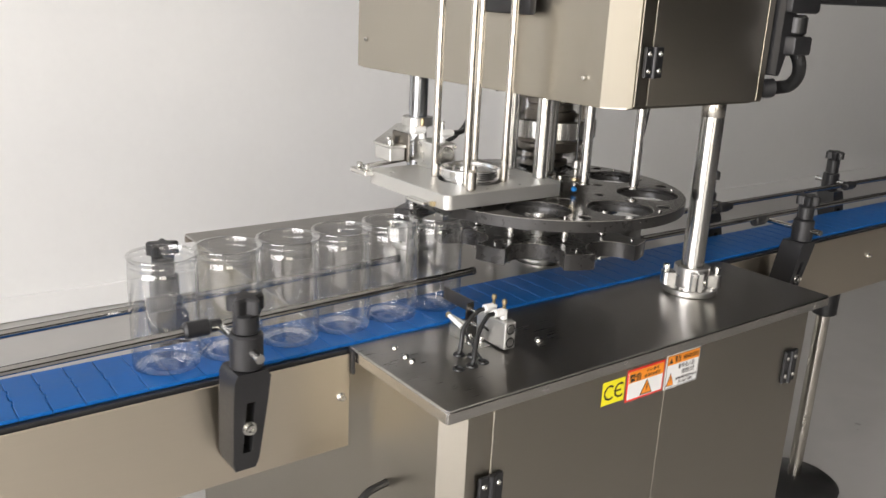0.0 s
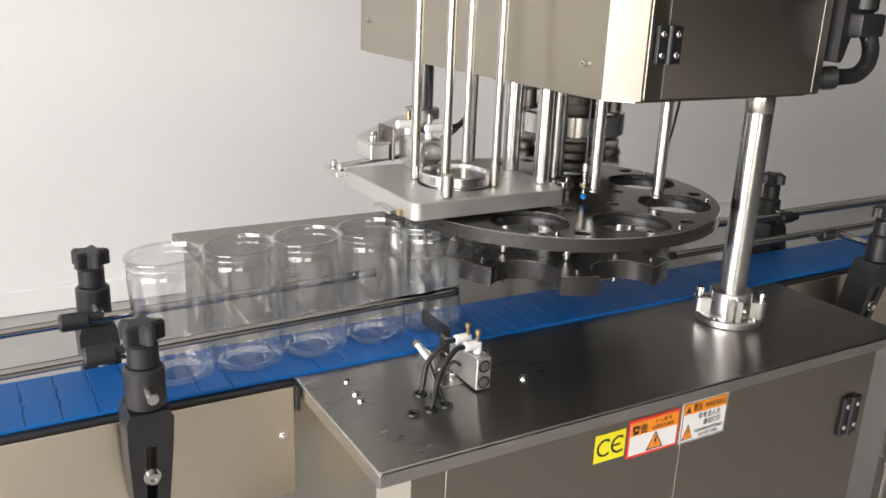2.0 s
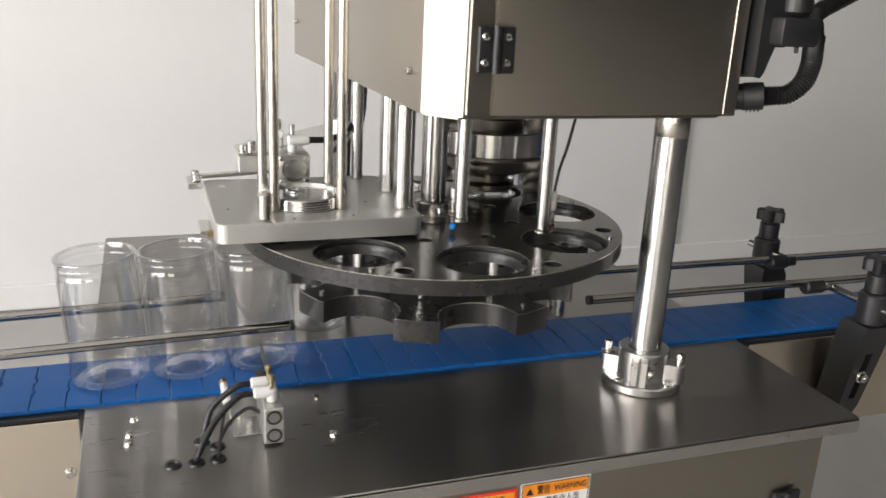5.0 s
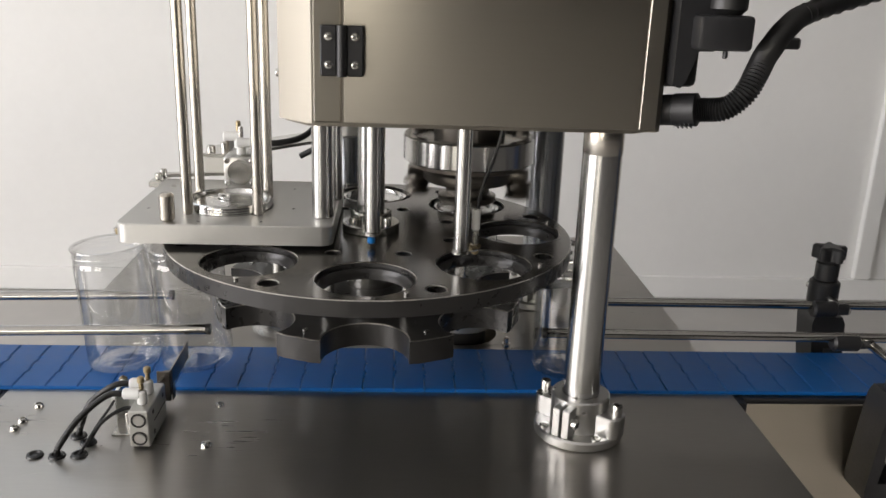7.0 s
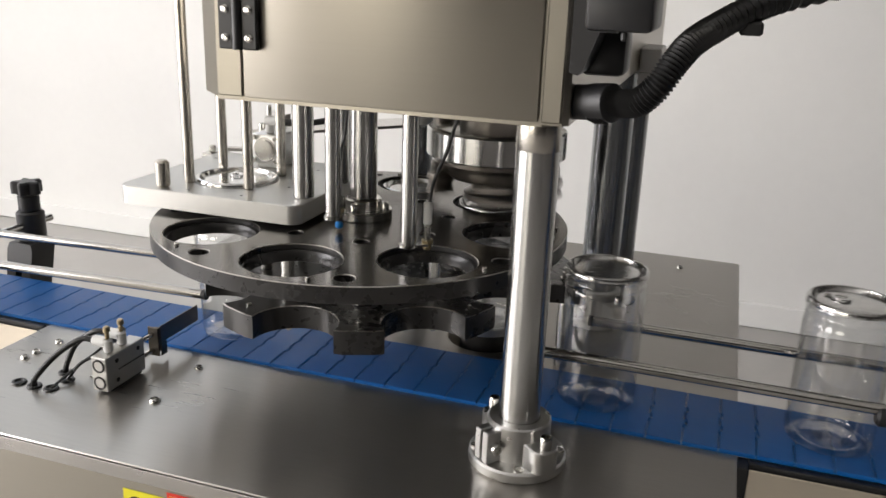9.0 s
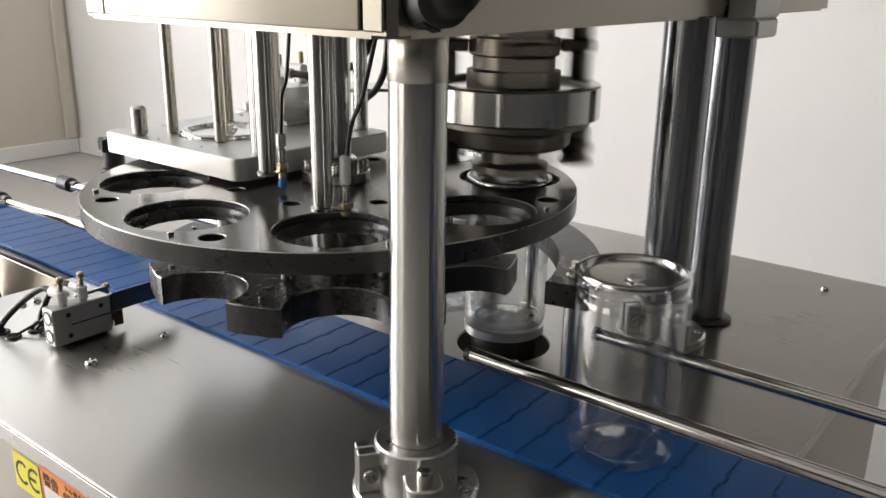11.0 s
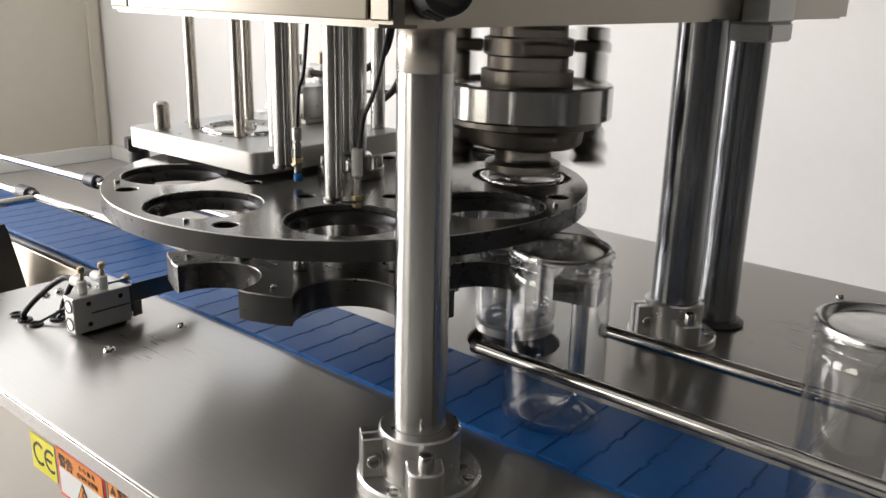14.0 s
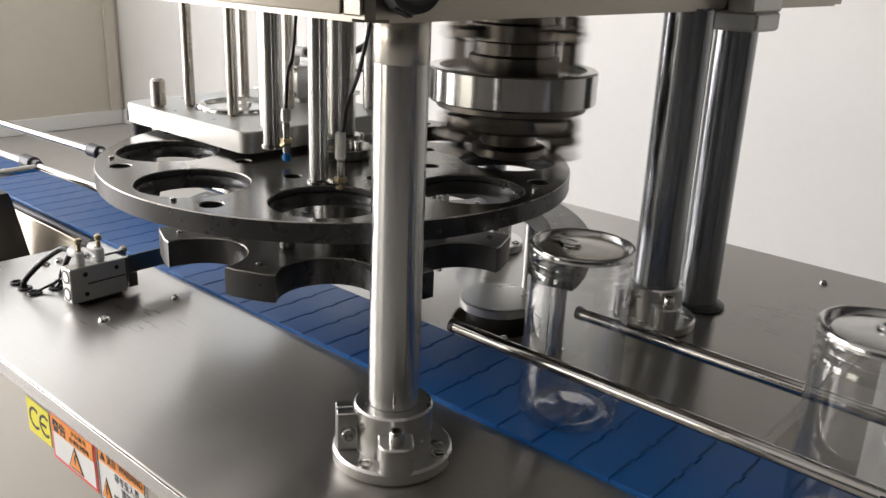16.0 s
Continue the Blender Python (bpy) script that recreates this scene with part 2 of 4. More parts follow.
def plate(outline, holes, z0, z1, bevel=0.0):
    """A flat plate of any outline, with holes through it."""
    bm = bmesh.new()
    for loop in [outline] + holes:
        vs = [bm.verts.new((x, y, z1)) for x, y in loop]
        for a, b in zip(vs, vs[1:] + vs[:1]):
            bm.edges.new((a, b))
    bmesh.ops.triangle_fill(bm, use_beauty=True, edges=bm.edges[:])
    for f in bm.faces:
        f.normal_update()
        if f.normal.z < 0:
            f.normal_flip()
    top_edges = [e for e in bm.edges if len(e.link_faces) == 1]
    lower = bmesh.ops.duplicate(bm, geom=bm.verts[:] + bm.edges[:] + bm.faces[:])
    vmap = lower["vert_map"]
    for v in [g for g in lower["geom"] if isinstance(g, bmesh.types.BMVert)]:
        v.co.z = z0
    for f in [g for g in lower["geom"] if isinstance(g, bmesh.types.BMFace)]:
        f.normal_flip()
    for e in top_edges:
        a, b = e.verts
        bm.faces.new((a, b, vmap[b], vmap[a]))
    if bevel:
        bmesh.ops.recalc_face_normals(bm, faces=bm.faces[:])
        rim = [e for e in bm.edges if len(e.link_faces) == 2 and e.verts[0].co.z > z1 - 1e-6 and e.verts[1].co.z > z1 - 1e-6 and e.calc_face_angle(0) > 1.0]
        cut = bmesh.ops.bevel(bm, geom=rim, offset=bevel, segments=1, affect="EDGES", material=-1)
        for f in cut["faces"]:
            f.material_index = 1
    return bm


def circle(cx, cy, r, n=40, a0=0.0, a1=360.0):
    full = abs(a1 - a0) >= 360
    k = n if full else n + 1
    return [(cx + r * math.cos(radians(a0 + (a1 - a0) * i / n)), cy + r * math.sin(radians(a0 + (a1 - a0) * i / n))) for i in range(k)]


def turned(bm, m):
    bmesh.ops.transform(bm, matrix=m, verts=bm.verts[:])
    return bm


def cap_screw(x, y, z, r=0.0045, h=0.007):
    """Socket head screw, upright."""
    return lathe([(0, h * 0.45), (r * 0.5, h * 0.45), (r * 0.55, h), (r * 0.86, h), (r, h * 0.86), (r, 0), (0, 0)], 14, x, y, z)


def button_screw(r=0.006, h=0.004):
    return lathe([(0, h * 0.5), (r * 0.4, h * 0.5), (r * 0.45, h), (r * 0.75, h * 0.85), (r, 0.15 * h), (r, 0), (0, 0)], 14)


# ---- the room ----
def setting(name, bm, mat, label, category="wall"):
    return tagged(mesh_object(name, bm, mat, False), label, category, kind="structure")


X0, X1, Y0, Y1, TOP = -4.75, 7.6, -7.0, 2.85, 4.2
setting("floor", box(X0 - 0.2, X1 + 0.2, Y0 - 0.2, Y1 + 0.2, -0.1, 0.0), FLOOR, "pale grey glossy epoxy workshop floor with scuffs", "floor")
setting("ceiling", box(X0 - 0.2, X1 + 0.2, Y0 - 0.2, Y1 + 0.2, TOP, TOP + 0.1), CEIL, "plain white workshop ceiling", "ceiling")
PANEL_TOP = 2.1
setting("wall_north", box(X0, X1, Y1, Y1 + 0.2, 0, PANEL_TOP), WHITE, "white painted wall panels behind the machine")
# Unseen upper wall; its opening is added for the north fill lamp.
setting("wall_north_upper", join(box(X0, -4.35, Y1 + 0.003, Y1 + 0.2, PANEL_TOP, TOP), box(-4.35, -0.85, Y1 + 0.003, Y1 + 0.2, PANEL_TOP, 2.4), box(-4.35, -0.85, Y1 + 0.003, Y1 + 0.2, 4.0, TOP), box(-0.85, -0.7, Y1 + 0.003, Y1 + 0.2, PANEL_TOP, TOP)), WHITE, "unseen white upper wall with a long opening added for a fill lamp")
# Unseen and added dark so that the tabletop mirrors less light.
setting("wall_north_dark", box(-0.7, X1, Y1 + 0.02, Y1 + 0.2, PANEL_TOP, TOP), UNSEEN_DARK, "unseen upper wall, added dark to dim the tabletop's reflection")
setting("wall_east", box(X1, X1 + 0.2, Y0, Y1 + 0.2, 0, TOP), UNSEEN_DARK, "unseen side wall, kept dark for the steel's reflections")
# west and south walls are built round their windows; the high one is added
setting("wall_west", join(box(X0 - 0.2, X0, 0.1, 0.6, 0, TOP), box(X0 - 0.2, X0, 0.6, 2.7, 0, 2.55), box(X0 - 0.2, X0, 0.6, 2.7, 3.85, TOP), box(X0 - 0.2, X0, 2.7, Y1 + 0.2, 0, TOP), box(X0 - 0.2, X0, Y0, -4.7, 0, TOP), box(X0 - 0.2, X0, -4.7, 0.1, 0, 0.14), box(X0 - 0.2, X0, -4.7, 0.1, 3.88, TOP)), BEIGE, "cream painted side wall with a wide window front and an added high opening")
setting("wall_south", join(box(X0 - 0.2, -4.5, Y0 - 0.2, Y0, 0, TOP), box(-1.5, X1 + 0.2, Y0 - 0.2, Y0, 0, TOP), box(-4.5, -1.5, Y0 - 0.2, Y0, 0, 0.6), box(-4.5, -1.5, Y0 - 0.2, Y0, 2.7, TOP)), UNSEEN_DARK, "unseen wall with a wide window, kept dark for the steel's reflections")
setting("baseboard", box(X0, X1, Y1 - 0.018, Y1 - 0.001, 0.002, 0.105, 0.004, 1), WHITE, "low white skirting board along the wall", "baseboard")
setting("baseboard_west", box(X0 + 0.001, X0 + 0.018, 0.1, Y1 - 0.02, 0.002, 0.105, 0.004, 1), WHITE, "low white skirting board along the wall", "baseboard")
setting("trim", box(2.53, 2.61, Y1 - 0.03, Y1 - 0.001, 0.107, PANEL_TOP - 0.01, 0.006, 1), WHITE, "white upright joint strip between wall panels", "trim")
setting("trim_west", box(X0 + 0.001, X0 + 0.03, 2.74, 2.82, 0.107, TOP - 0.01, 0.006, 1), BEIGE, "cream upright joint strip by the room corner", "trim")


# ---- the machine's base ----
TZ = 0.85
cab = thing("machine_cabinet", 0.45, 0.45, 0, "brushed stainless steel machine cabinet with hinged doors and warning labels", "cabinet")
top = [(0.004, 0), (0.889, 0), (0.893, 0.004), (0.893, 0.926), (0.889, 0.93), (0.004, 0.93), (0, 0.926), (0, 0.004)]
LIFT = (0.5617, 0.4427)
part("tabletop", plate(top, [circle(LIFT[0], LIFT[1], 0.052)], TZ - 0.003, TZ, 0.0012), TABLE, cab, "worn brushed steel worktop with a folded lip")
part("front_lip", box(0.001, 0.892, 0.0, 0.003, TZ - 0.019, TZ - 0.0032, 0.0006, 1), LIP, cab)
part("side_lip", box(0.0, 0.003, 0.0032, 0.228, TZ - 0.019, TZ - 0.0032, 0.0006, 1), LIP, cab)
part("side_lip", box(0.89, 0.893, 0.0032, 0.927, TZ - 0.019, TZ - 0.0032, 0.0006, 1), LIP, cab)
part("rear_lip", box(0.001, 0.892, 0.927, 0.93, TZ - 0.019, TZ - 0.0032, 0.0006, 1), LIP, cab)
shell = [(0.046, 0.014), (0.853, 0.014), (0.875, 0.036), (0.875, 0.91), (0.018, 0.91), (0.018, 0.042)]
inner = [(0.05, 0.03), (0.85, 0.03), (0.86, 0.04), (0.86, 0.895), (0.03, 0.895), (0.03, 0.05)]
part("body", plate(shell, [inner], 0.06, TZ - 0.0035), STEEL, cab)
part("door", box(0.088, 0.4465, 0.0115, 0.0138, 0.10, 0.829, 0.001, 1), STEEL, cab, "flat brushed steel door")
part("door", box(0.4485, 0.806, 0.0115, 0.0138, 0.10, 0.829, 0.001, 1), STEEL, cab, "flat brushed steel door")


def hinge(x, z, y, parent, w=0.030, h=0.036):
    """Black two-leaf hinge on a front face, its pin upright at x."""
    hg = part("hinge", join(box(x - w, x - 0.0045, y - 0.006, y, z - h, z + h, 0.0012, 1), box(x + 0.0045, x + w, y - 0.006, y, z - h, z + h, 0.0012, 1),
                            lathe([(0, z - h), (0.0048, z - h), (0.0048, z + h), (0, z + h)], 12, x, y - 0.0055)), PLASTIC, parent, "black plastic hinge")
    for dx in (-0.6 * w, 0.6 * w):
        for dz in (-0.55 * h, 0.55 * h):
            part("screw", turned(button_screw(0.0042, 0.002), pose(x + dx, y - 0.0062, z + dz, 90)), BOLT, hg)
    return hg


hinge(0.0872, 0.697, 0.0113, cab, 0.021, 0.031)
hinge(0.807, 0.724, 0.0113, cab, 0.0195, 0.032)
for i in range(4):
    part("foot", join(rod(0.08 + 0.74 * (i % 2), 0.1 + 0.7 * (i // 2), 0.02, 0.07, 0.012), lathe([(0, 0), (0.035, 0), (0.035, 0.008), (0.014, 0.024), (0, 0.024)], 20, 0.08 + 0.74 * (i % 2), 0.1 + 0.7 * (i // 2))), RUBBER, cab)
for x, y in ((0.263, 0.118), (0.260, 0.208), (0.053, 0.204), (0.049, 0.169), (0.048, 0.151), (0.794, 0.86), (0.10, 0.56), (0.30, 0.80)):
    part("table_screw", turned(button_screw(0.0058 if y > 0.13 else 0.007, 0.0045), pose(x, y, TZ)), BOLT, cab)
for x, y in ((0.091, 0.097), (0.114, 0.096), (0.136, 0.098), (0.137, 0.123), (0.122, 0.137)):
    part("grommet", lathe([(0.0, 0.0012), (0.004, 0.001), (0.0055, 0.003), (0.008, 0.0025), (0.009, 0), (0, 0)], 18, x, y, TZ), RUBBER, cab)


# warning labels
def text_part(body, size, x, z, y, mat, parent, bold=0.0, width=None):
    cu = bpy.data.curves.new("writing", "FONT")
    cu.body, cu.size, cu.align_x, cu.align_y, cu.extrude, cu.offset = body, size, "CENTER", "CENTER", 0.00012, bold
    cu.materials.append(mat)
    ob = new("writing", cu)
    ob.parent = parent
    sx = 1.0
    if width:
        bpy.context.view_layer.update()
        sx = width / max(ob.dimensions.x, 1e-5)
    ob.matrix_local = Matrix.Translation(Vector((x, y, z)) - PLACE[parent]) @ pose(0, 0, 0, 90) @ Matrix.Diagonal((sx, 1, 1, 1))
    return ob


def flat(x0, x1, z0, z1, y, mat, parent, name):
    return part(name, box(x0, x1, y - 0.0003, y, z0, z1), mat, parent, smooth=False)


def triangle(cx, z0, w, h, y, mat, parent, name):
    bm = bmesh.new()
    vs = [bm.verts.new((cx + dx, yy, z0 + dz)) for yy in (y - 0.0003, y) for dx, dz in ((-w / 2, 0), (w / 2, 0), (0, h))]
    bm.faces.new(vs[:3]), bm.faces.new(vs[3:])
    for i in range(3):
        bm.faces.new((vs[i], vs[(i + 1) % 3], vs[3 + (i + 1) % 3], vs[3 + i]))
    return part(name, bm, mat, parent, smooth=False)


LY = 0.0112
ce = flat(0.3, 0.349, 0.773, 0.812, LY, YELLOW, cab, "yellow_label")
tagged(ce, "yellow CE label")
for cx, a0, a1 in ((0.316, 48, 312), (0.3385, 52, 308)):
    ring_out, ring_in = circle(cx, 0.7925, 0.0125, 24, a0, a1), circle(cx, 0.7925, 0.0092, 24, a0, a1)[::-1]
    part("letter", turned(plate([(x, -z) for x, z in ring_out + ring_in], [], 0, 0.0002), pose(0, LY - 0.0004, 0, -90)), INK, ce)
part("letter", box(0.3295, 0.341, LY - 0.0007, LY - 0.0004, 0.791, 0.794), INK, ce)
rd = flat(0.353, 0.441, 0.7655, 0.8195, LY, RED, cab, "electric_warning_label")
flat(0.3565, 0.4375, 0.769, 0.816, LY - 0.0004, PAPER, rd, "white_field")
flat(0.3565, 0.4375, 0.797, 0.816, LY - 0.0008, ORANGE, rd, "orange_band")
text_part("警告", 0.0135, 0.372, 0.804, LY - 0.0013, INK, rd, 0.0003)
text_part("小 心 触 电", 0.006, 0.411, 0.8105, LY - 0.0013, INK, rd)
text_part("必须安全接地", 0.0062, 0.411, 0.802, LY - 0.0013, INK, rd)
triangle(0.4, 0.7705, 0.029, 0.0255, LY - 0.0008, INK, rd, "triangle_border")
triangle(0.4, 0.7725, 0.0232, 0.0205, LY - 0.0012, ORANGE, rd, "triangle_field")
bolt_mark = [(0.4008, 0.789), (0.3975, 0.7815), (0.4, 0.7822), (0.3985, 0.7755), (0.4032, 0.784), (0.4006, 0.7834), (0.4035, 0.789)]
part("lightning_mark", turned(plate([(x, -z) for x, z in bolt_mark], [], 0, 0.0002), pose(0, LY - 0.0016, 0, -90)), INK, rd, smooth=False)
wl = flat(0.4445, 0.529, 0.7635, 0.8235, LY, PAPER, cab, "white_warning_label")
flat(0.447, 0.5265, 0.8055, 0.8215, LY - 0.0004, ORANGE, wl, "orange_band")
for x0, x1, z0, z1 in ((0.4465, 0.527, 0.765, 0.7658), (0.4465, 0.527, 0.8215, 0.8222), (0.4463, 0.447, 0.765, 0.8222), (0.5265, 0.5272, 0.765, 0.8222)):
    flat(x0, x1, z0, z1, LY - 0.0007, INK, wl, "border_line")
text_part("警告  WARNING", 0.0115, 0.494, 0.8132, LY - 0.0013, INK, wl, 0.0, 0.060)
triangle(0.4555, 0.8085, 0.009, 0.0085, LY - 0.0008, INK, wl, "small_triangle")
text_part("非专业人员", 0.0098, 0.4955, 0.7985, LY - 0.0008, INK, wl, 0.0, 0.041)
text_part("请勿打开", 0.0098, 0.5015, 0.7875, LY - 0.0008, INK, wl, 0.0, 0.032)
text_part("NON-PROFESSIONALS", 0.0072, 0.4975, 0.7775, LY - 0.0008, INK, wl, 0.0, 0.052)
text_part("DO NOT OPEN", 0.0072, 0.4975, 0.7705, LY - 0.0008, INK, wl, 0.0, 0.034)
triangle(0.4585, 0.7685, 0.019, 0.0225, LY - 0.0004, INK, wl, "triangle_border")
triangle(0.4585, 0.7698, 0.0155, 0.0185, LY - 0.0008, ORANGE, wl, "triangle_field")
flat(0.4578, 0.4592, 0.7765, 0.7835, LY - 0.0012, INK, wl, "exclamation_bar")
flat(0.4578, 0.4592, 0.7735, 0.775, LY - 0.0012, INK, wl, "exclamation_dot")


# ---- columns ----
def rounded(x0, x1, y0, y1, r, n=6):
    out = []
    for cx, cy, a in ((x1 - r, y1 - r, 0), (x0 + r, y1 - r, 90), (x0 + r, y0 + r, 180), (x1 - r, y0 + r, 270)):
        out += circle(cx, cy, r, n, a, a + 90)
    return out


def column(x, y, z0, z1, r, label, clamp=True, metal=CHROME):
    c = thing("support_column", x, y, z0, label, "column", "columns that carry the head")
    part("shaft", rod(x, y, z0 + 0.004, z1, r, 40), metal, c)
    if clamp:
        part("flange", lathe([(r, 0), (0.048, 0), (0.05, 0.002), (0.05, 0.010), (0.048, 0.012), (r, 0.012)], 40, x, y, z0, True), ALU_BRIGHT, c)
        part("collar", lathe([(r, 0.012), (0.0325, 0.012), (0.0325, 0.049), (0.031, 0.0505), (r + 0.001, 0.0505), (r, 0.0495)], 40, x, y, z0, True), ALU_BRIGHT, c)
        part("clamp_ear", turned(plate(rounded(-0.054, 0.054, -0.014, 0.014, 0.010), [], 0.0122, 0.036, 0.0012), Matrix.Translation((x, y, z0)) @ pose(0, 0, 0, 0, 0, -42)), ALU_BRIGHT, c)
        part("split_lug", turned(join(box(0.026, 0.047, -0.0105, -0.0012, 0.0122, 0.046, 0.001, 1), box(0.026, 0.047, 0.0012, 0.0105, 0.0122, 0.046, 0.001, 1)), Matrix.Translation((x, y, z0)) @ pose(0, 0, 0, 0, 0, -128)), ALU_BRIGHT, c)
        part("clamp_screw", turned(cap_screw(0, 0, 0, 0.006, 0.006), Matrix.Translation((x, y, z0)) @ pose(0, 0, 0, 0, 0, -128) @ pose(0.038, 0.0106, 0.029, -90)), BOLT, c)
        for a in (15, 105, 195, 285):
            part("screw", cap_screw(x + 0.0425 * math.cos(radians(a)), y + 0.0425 * math.sin(radians(a)), z0 + 0.012, 0.0055, 0.0025), BOLT, c)
        for a in (-42, 138):
            part("clamp_screw", cap_screw(x + 0.046 * math.cos(radians(a)), y + 0.046 * math.sin(radians(a)), z0 + 0.0362, 0.0062, 0.013), BOLT, c)
    return c


HB = 1.207
front_post = column(0.676, 0.155, TZ, HB, 0.0205, "polished chrome column clamped to the steel table")
part("ground_band", lathe([(0.0203, HB - 0.034), (0.0208, HB - 0.033), (0.0208, HB - 0.001), (0.0203, HB)], 40, 0.676, 0.155), ROD, front_post, "dull ground band at the top")
column(0.6915, 0.5705, TZ, HB, 0.0262, "chrome column at the rear of the table, its shade put in the colour", True, SHADED_CHROME)
rear_post = column(0.706, 0.661, TZ, HB, 0.0238, "chrome column standing beside another, darkened in colour for shade", False, SHADED_CHROME)
part("seal_ring", lathe([(0.0241, 0.0005), (0.0335, 0.0005), (0.0335, 0.003), (0.029, 0.006), (0.0241, 0.0065)], 36, 0.706, 0.661, TZ, True), RUBBER, rear_post, "dark rubber ring round the foot")
column(0.3875, 0.644, TZ, HB, 0.019, "chrome column behind the lid hopper, darkened in colour for shade", True, SHADED_CHROME)

# ---- the head ----
head = thing("seamer_enclosure", 0.53, 0.5, HB, "brushed stainless steel machine head enclosure with a hinged door", "machine")
hs = [(0.384, 0.088), (0.690, 0.088), (0.708, 0.088), (0.713, 0.093), (0.713, 0.98), (0.48, 0.98), (0.333, 0.79), (0.350, 0.120)]
part("enclosure", plate(hs, [], HB, 1.66), STEEL, head)
part("door", box(0.4138, 0.6885, 0.0845, 0.0876, HB + 0.002, 1.64, 0.0015, 2), STEEL, head, "smooth brushed steel door")
part("edge_strip", box(0.386, 0.4112, 0.0855, 0.0877, HB + 0.002, 1.64, 0.001, 1), STEEL, head)
part("bottom_flange", plate([(0.381, 0.094), (0.69, 0.094), (0.708, 0.11), (0.708, 0.97), (0.484, 0.97), (0.34, 0.785), (0.355, 0.125)], [], HB - 0.0028, HB - 0.0002), STEEL, head)
part("edge_strip", box(0.691, 0.7075, 0.0852, 0.0877, HB + 0.002, 1.64, 0.001, 1), STEEL, head)
hinge(0.4125, 1.2745, 0.0843, head, 0.0195, 0.0225)
part("screw", turned(cap_screw(0, 0, 0, 0.004, 0.006), pose(0.349, 0.154, 1.246, 0, -90)), BOLT, head)
part("screw", turned(cap_screw(0, 0, 0, 0.004, 0.006), pose(0.333, 0.755, 1.262, 0, -90)), BOLT, head)
part("switch", box(0.322, 0.337, 0.26, 0.40, 1.332, 1.38, 0.004, 2), PLASTIC, head, "black rounded switch housing")
for y in (0.20, 0.36, 0.52, 0.68):
    part("screw", turned(button_screw(0.003, 0.002), pose(0.352, y, HB - 0.0028, 180)), BOLT, head)
for x in (0.36, 0.385, 0.5, 0.62):
    part("screw", turned(button_screw(0.003, 0.002), pose(x + 0.012, 0.13, HB - 0.0028, 180)), BOLT, head)
# seat of the rear column under the enclosure
part("column_seat", box(0.675, 0.742, 0.625, 0.69, HB - 0.024, HB - 0.003, 0.003, 1), ALU, head)
part("rail_block", box(0.7135, 0.742, 0.61, 0.69, HB - 0.003, HB + 0.03, 0.002, 1), ALU, head)

# power connector and hose
plug = thing("power_connector", 0.7135, 0.09, 1.25, "black plastic heavy duty power connector on the enclosure side", "connector")
arm_out = [(0.7137, 1.253), (0.721, 1.251), (0.725, 1.256), (0.735, 1.2845), (0.748, 1.2845), (0.748, 1.46), (0.7137, 1.46)]
part("bracket", turned(plate([(x, -z) for x, z in arm_out], [], 0.070, 0.112, 0.0), pose(0, 0, 0, -90)), PLASTIC, plug)
part("housing", box(0.726, 0.776, 0.050, 0.128, 1.2865, 1.317, 0.004, 2), PLASTIC, plug)
part("cap", join(rod(0.757, 0.073, 1.3172, 1.352, 0.0175, 24, 0.005), box(0.7485, 0.775, 0.075, 0.125, 1.3172, 1.35, 0.003, 1)), RUBBER, plug, "glossy black cable cap")
part("upper_block", box(0.7145, 0.800, 0.058, 0.145, 1.354, 1.47, 0.006, 2), PLASTIC, plug)
part("rear_lobe", box(0.7138, 0.752, 0.114, 0.150, 1.247, 1.2855, 0.006, 2), PLASTIC, plug)
part("pin", rod(0.755, 0.060, 1.2795, 1.2866, 0.0025, 10), PLASTIC, plug)
hose = thing("corrugated_hose", 0.7135, 0.115, 1.226, "black corrugated cable hose with a ribbed gland", "hose")
GD = Vector((0.0345, -0.023, 0.0045))
GL = GD.length
gland = part("gland", turned(lathe([(0, 0), (0.0148, 0), (0.0148, GL * 0.45), (0.0158, GL * 0.47), (0.0158, GL * 0.97), (0.0138, GL), (0, GL)], 24), Matrix.Translation((0.7137, 0.115, 1.2245)) @ GD.to_track_quat("Z", "Y").to_matrix().to_4x4()), PLASTIC, hose)
for k in range(4):
    part("rib", turned(box(-0.006, 0.006, 0.0155, 0.0167, GL * (0.55 + 0.1 * k), GL * (0.58 + 0.1 * k)), Matrix.Translation((0.7137, 0.115, 1.2245)) @ GD.to_track_quat("Z", "Y").to_matrix().to_4x4() @ pose(0, 0, 0, 0, 0, 155)), PLASTIC, gland)
hp = curve_points([(0.7475, 0.0925, 1.2289), (0.7565, 0.0865, 1.2300), (0.7695, 0.077, 1.2335), (0.783, 0.0725, 1.2475), (0.793, 0.077, 1.265), (0.803, 0.088, 1.279), (0.817, 0.105, 1.2895), (0.842, 0.137, 1.304), (0.887, 0.187, 1.319), (1.0, 0.25, 1.346)], 13)
part("tube", tube_along(hp, 0.0105, 16, 0.0011), RUBBER, hose)
part("clip", box(0.836, 0.854, 0.125, 0.160, 1.285, 1.296, 0.002, 1), PLASTIC, hose)

# ---- star wheel ----
CX, CY, RP = 0.433, 0.314, 0.182
wheel = thing("star_wheel", CX, CY, TZ, "black anodised indexing star wheel under a round plate with eight holes", "machine wheel")
holes = [circle(CX + RP * math.cos(radians(45 * i)), CY + RP * math.sin(radians(45 * i)), 0.0525, 48) for i in range(8)]
small = [circle(CX + 0.223 * math.cos(radians(45 * i + 19)), CY + 0.223 * math.sin(radians(45 * i + 19)), 0.0105, 16) for i in range(8)]
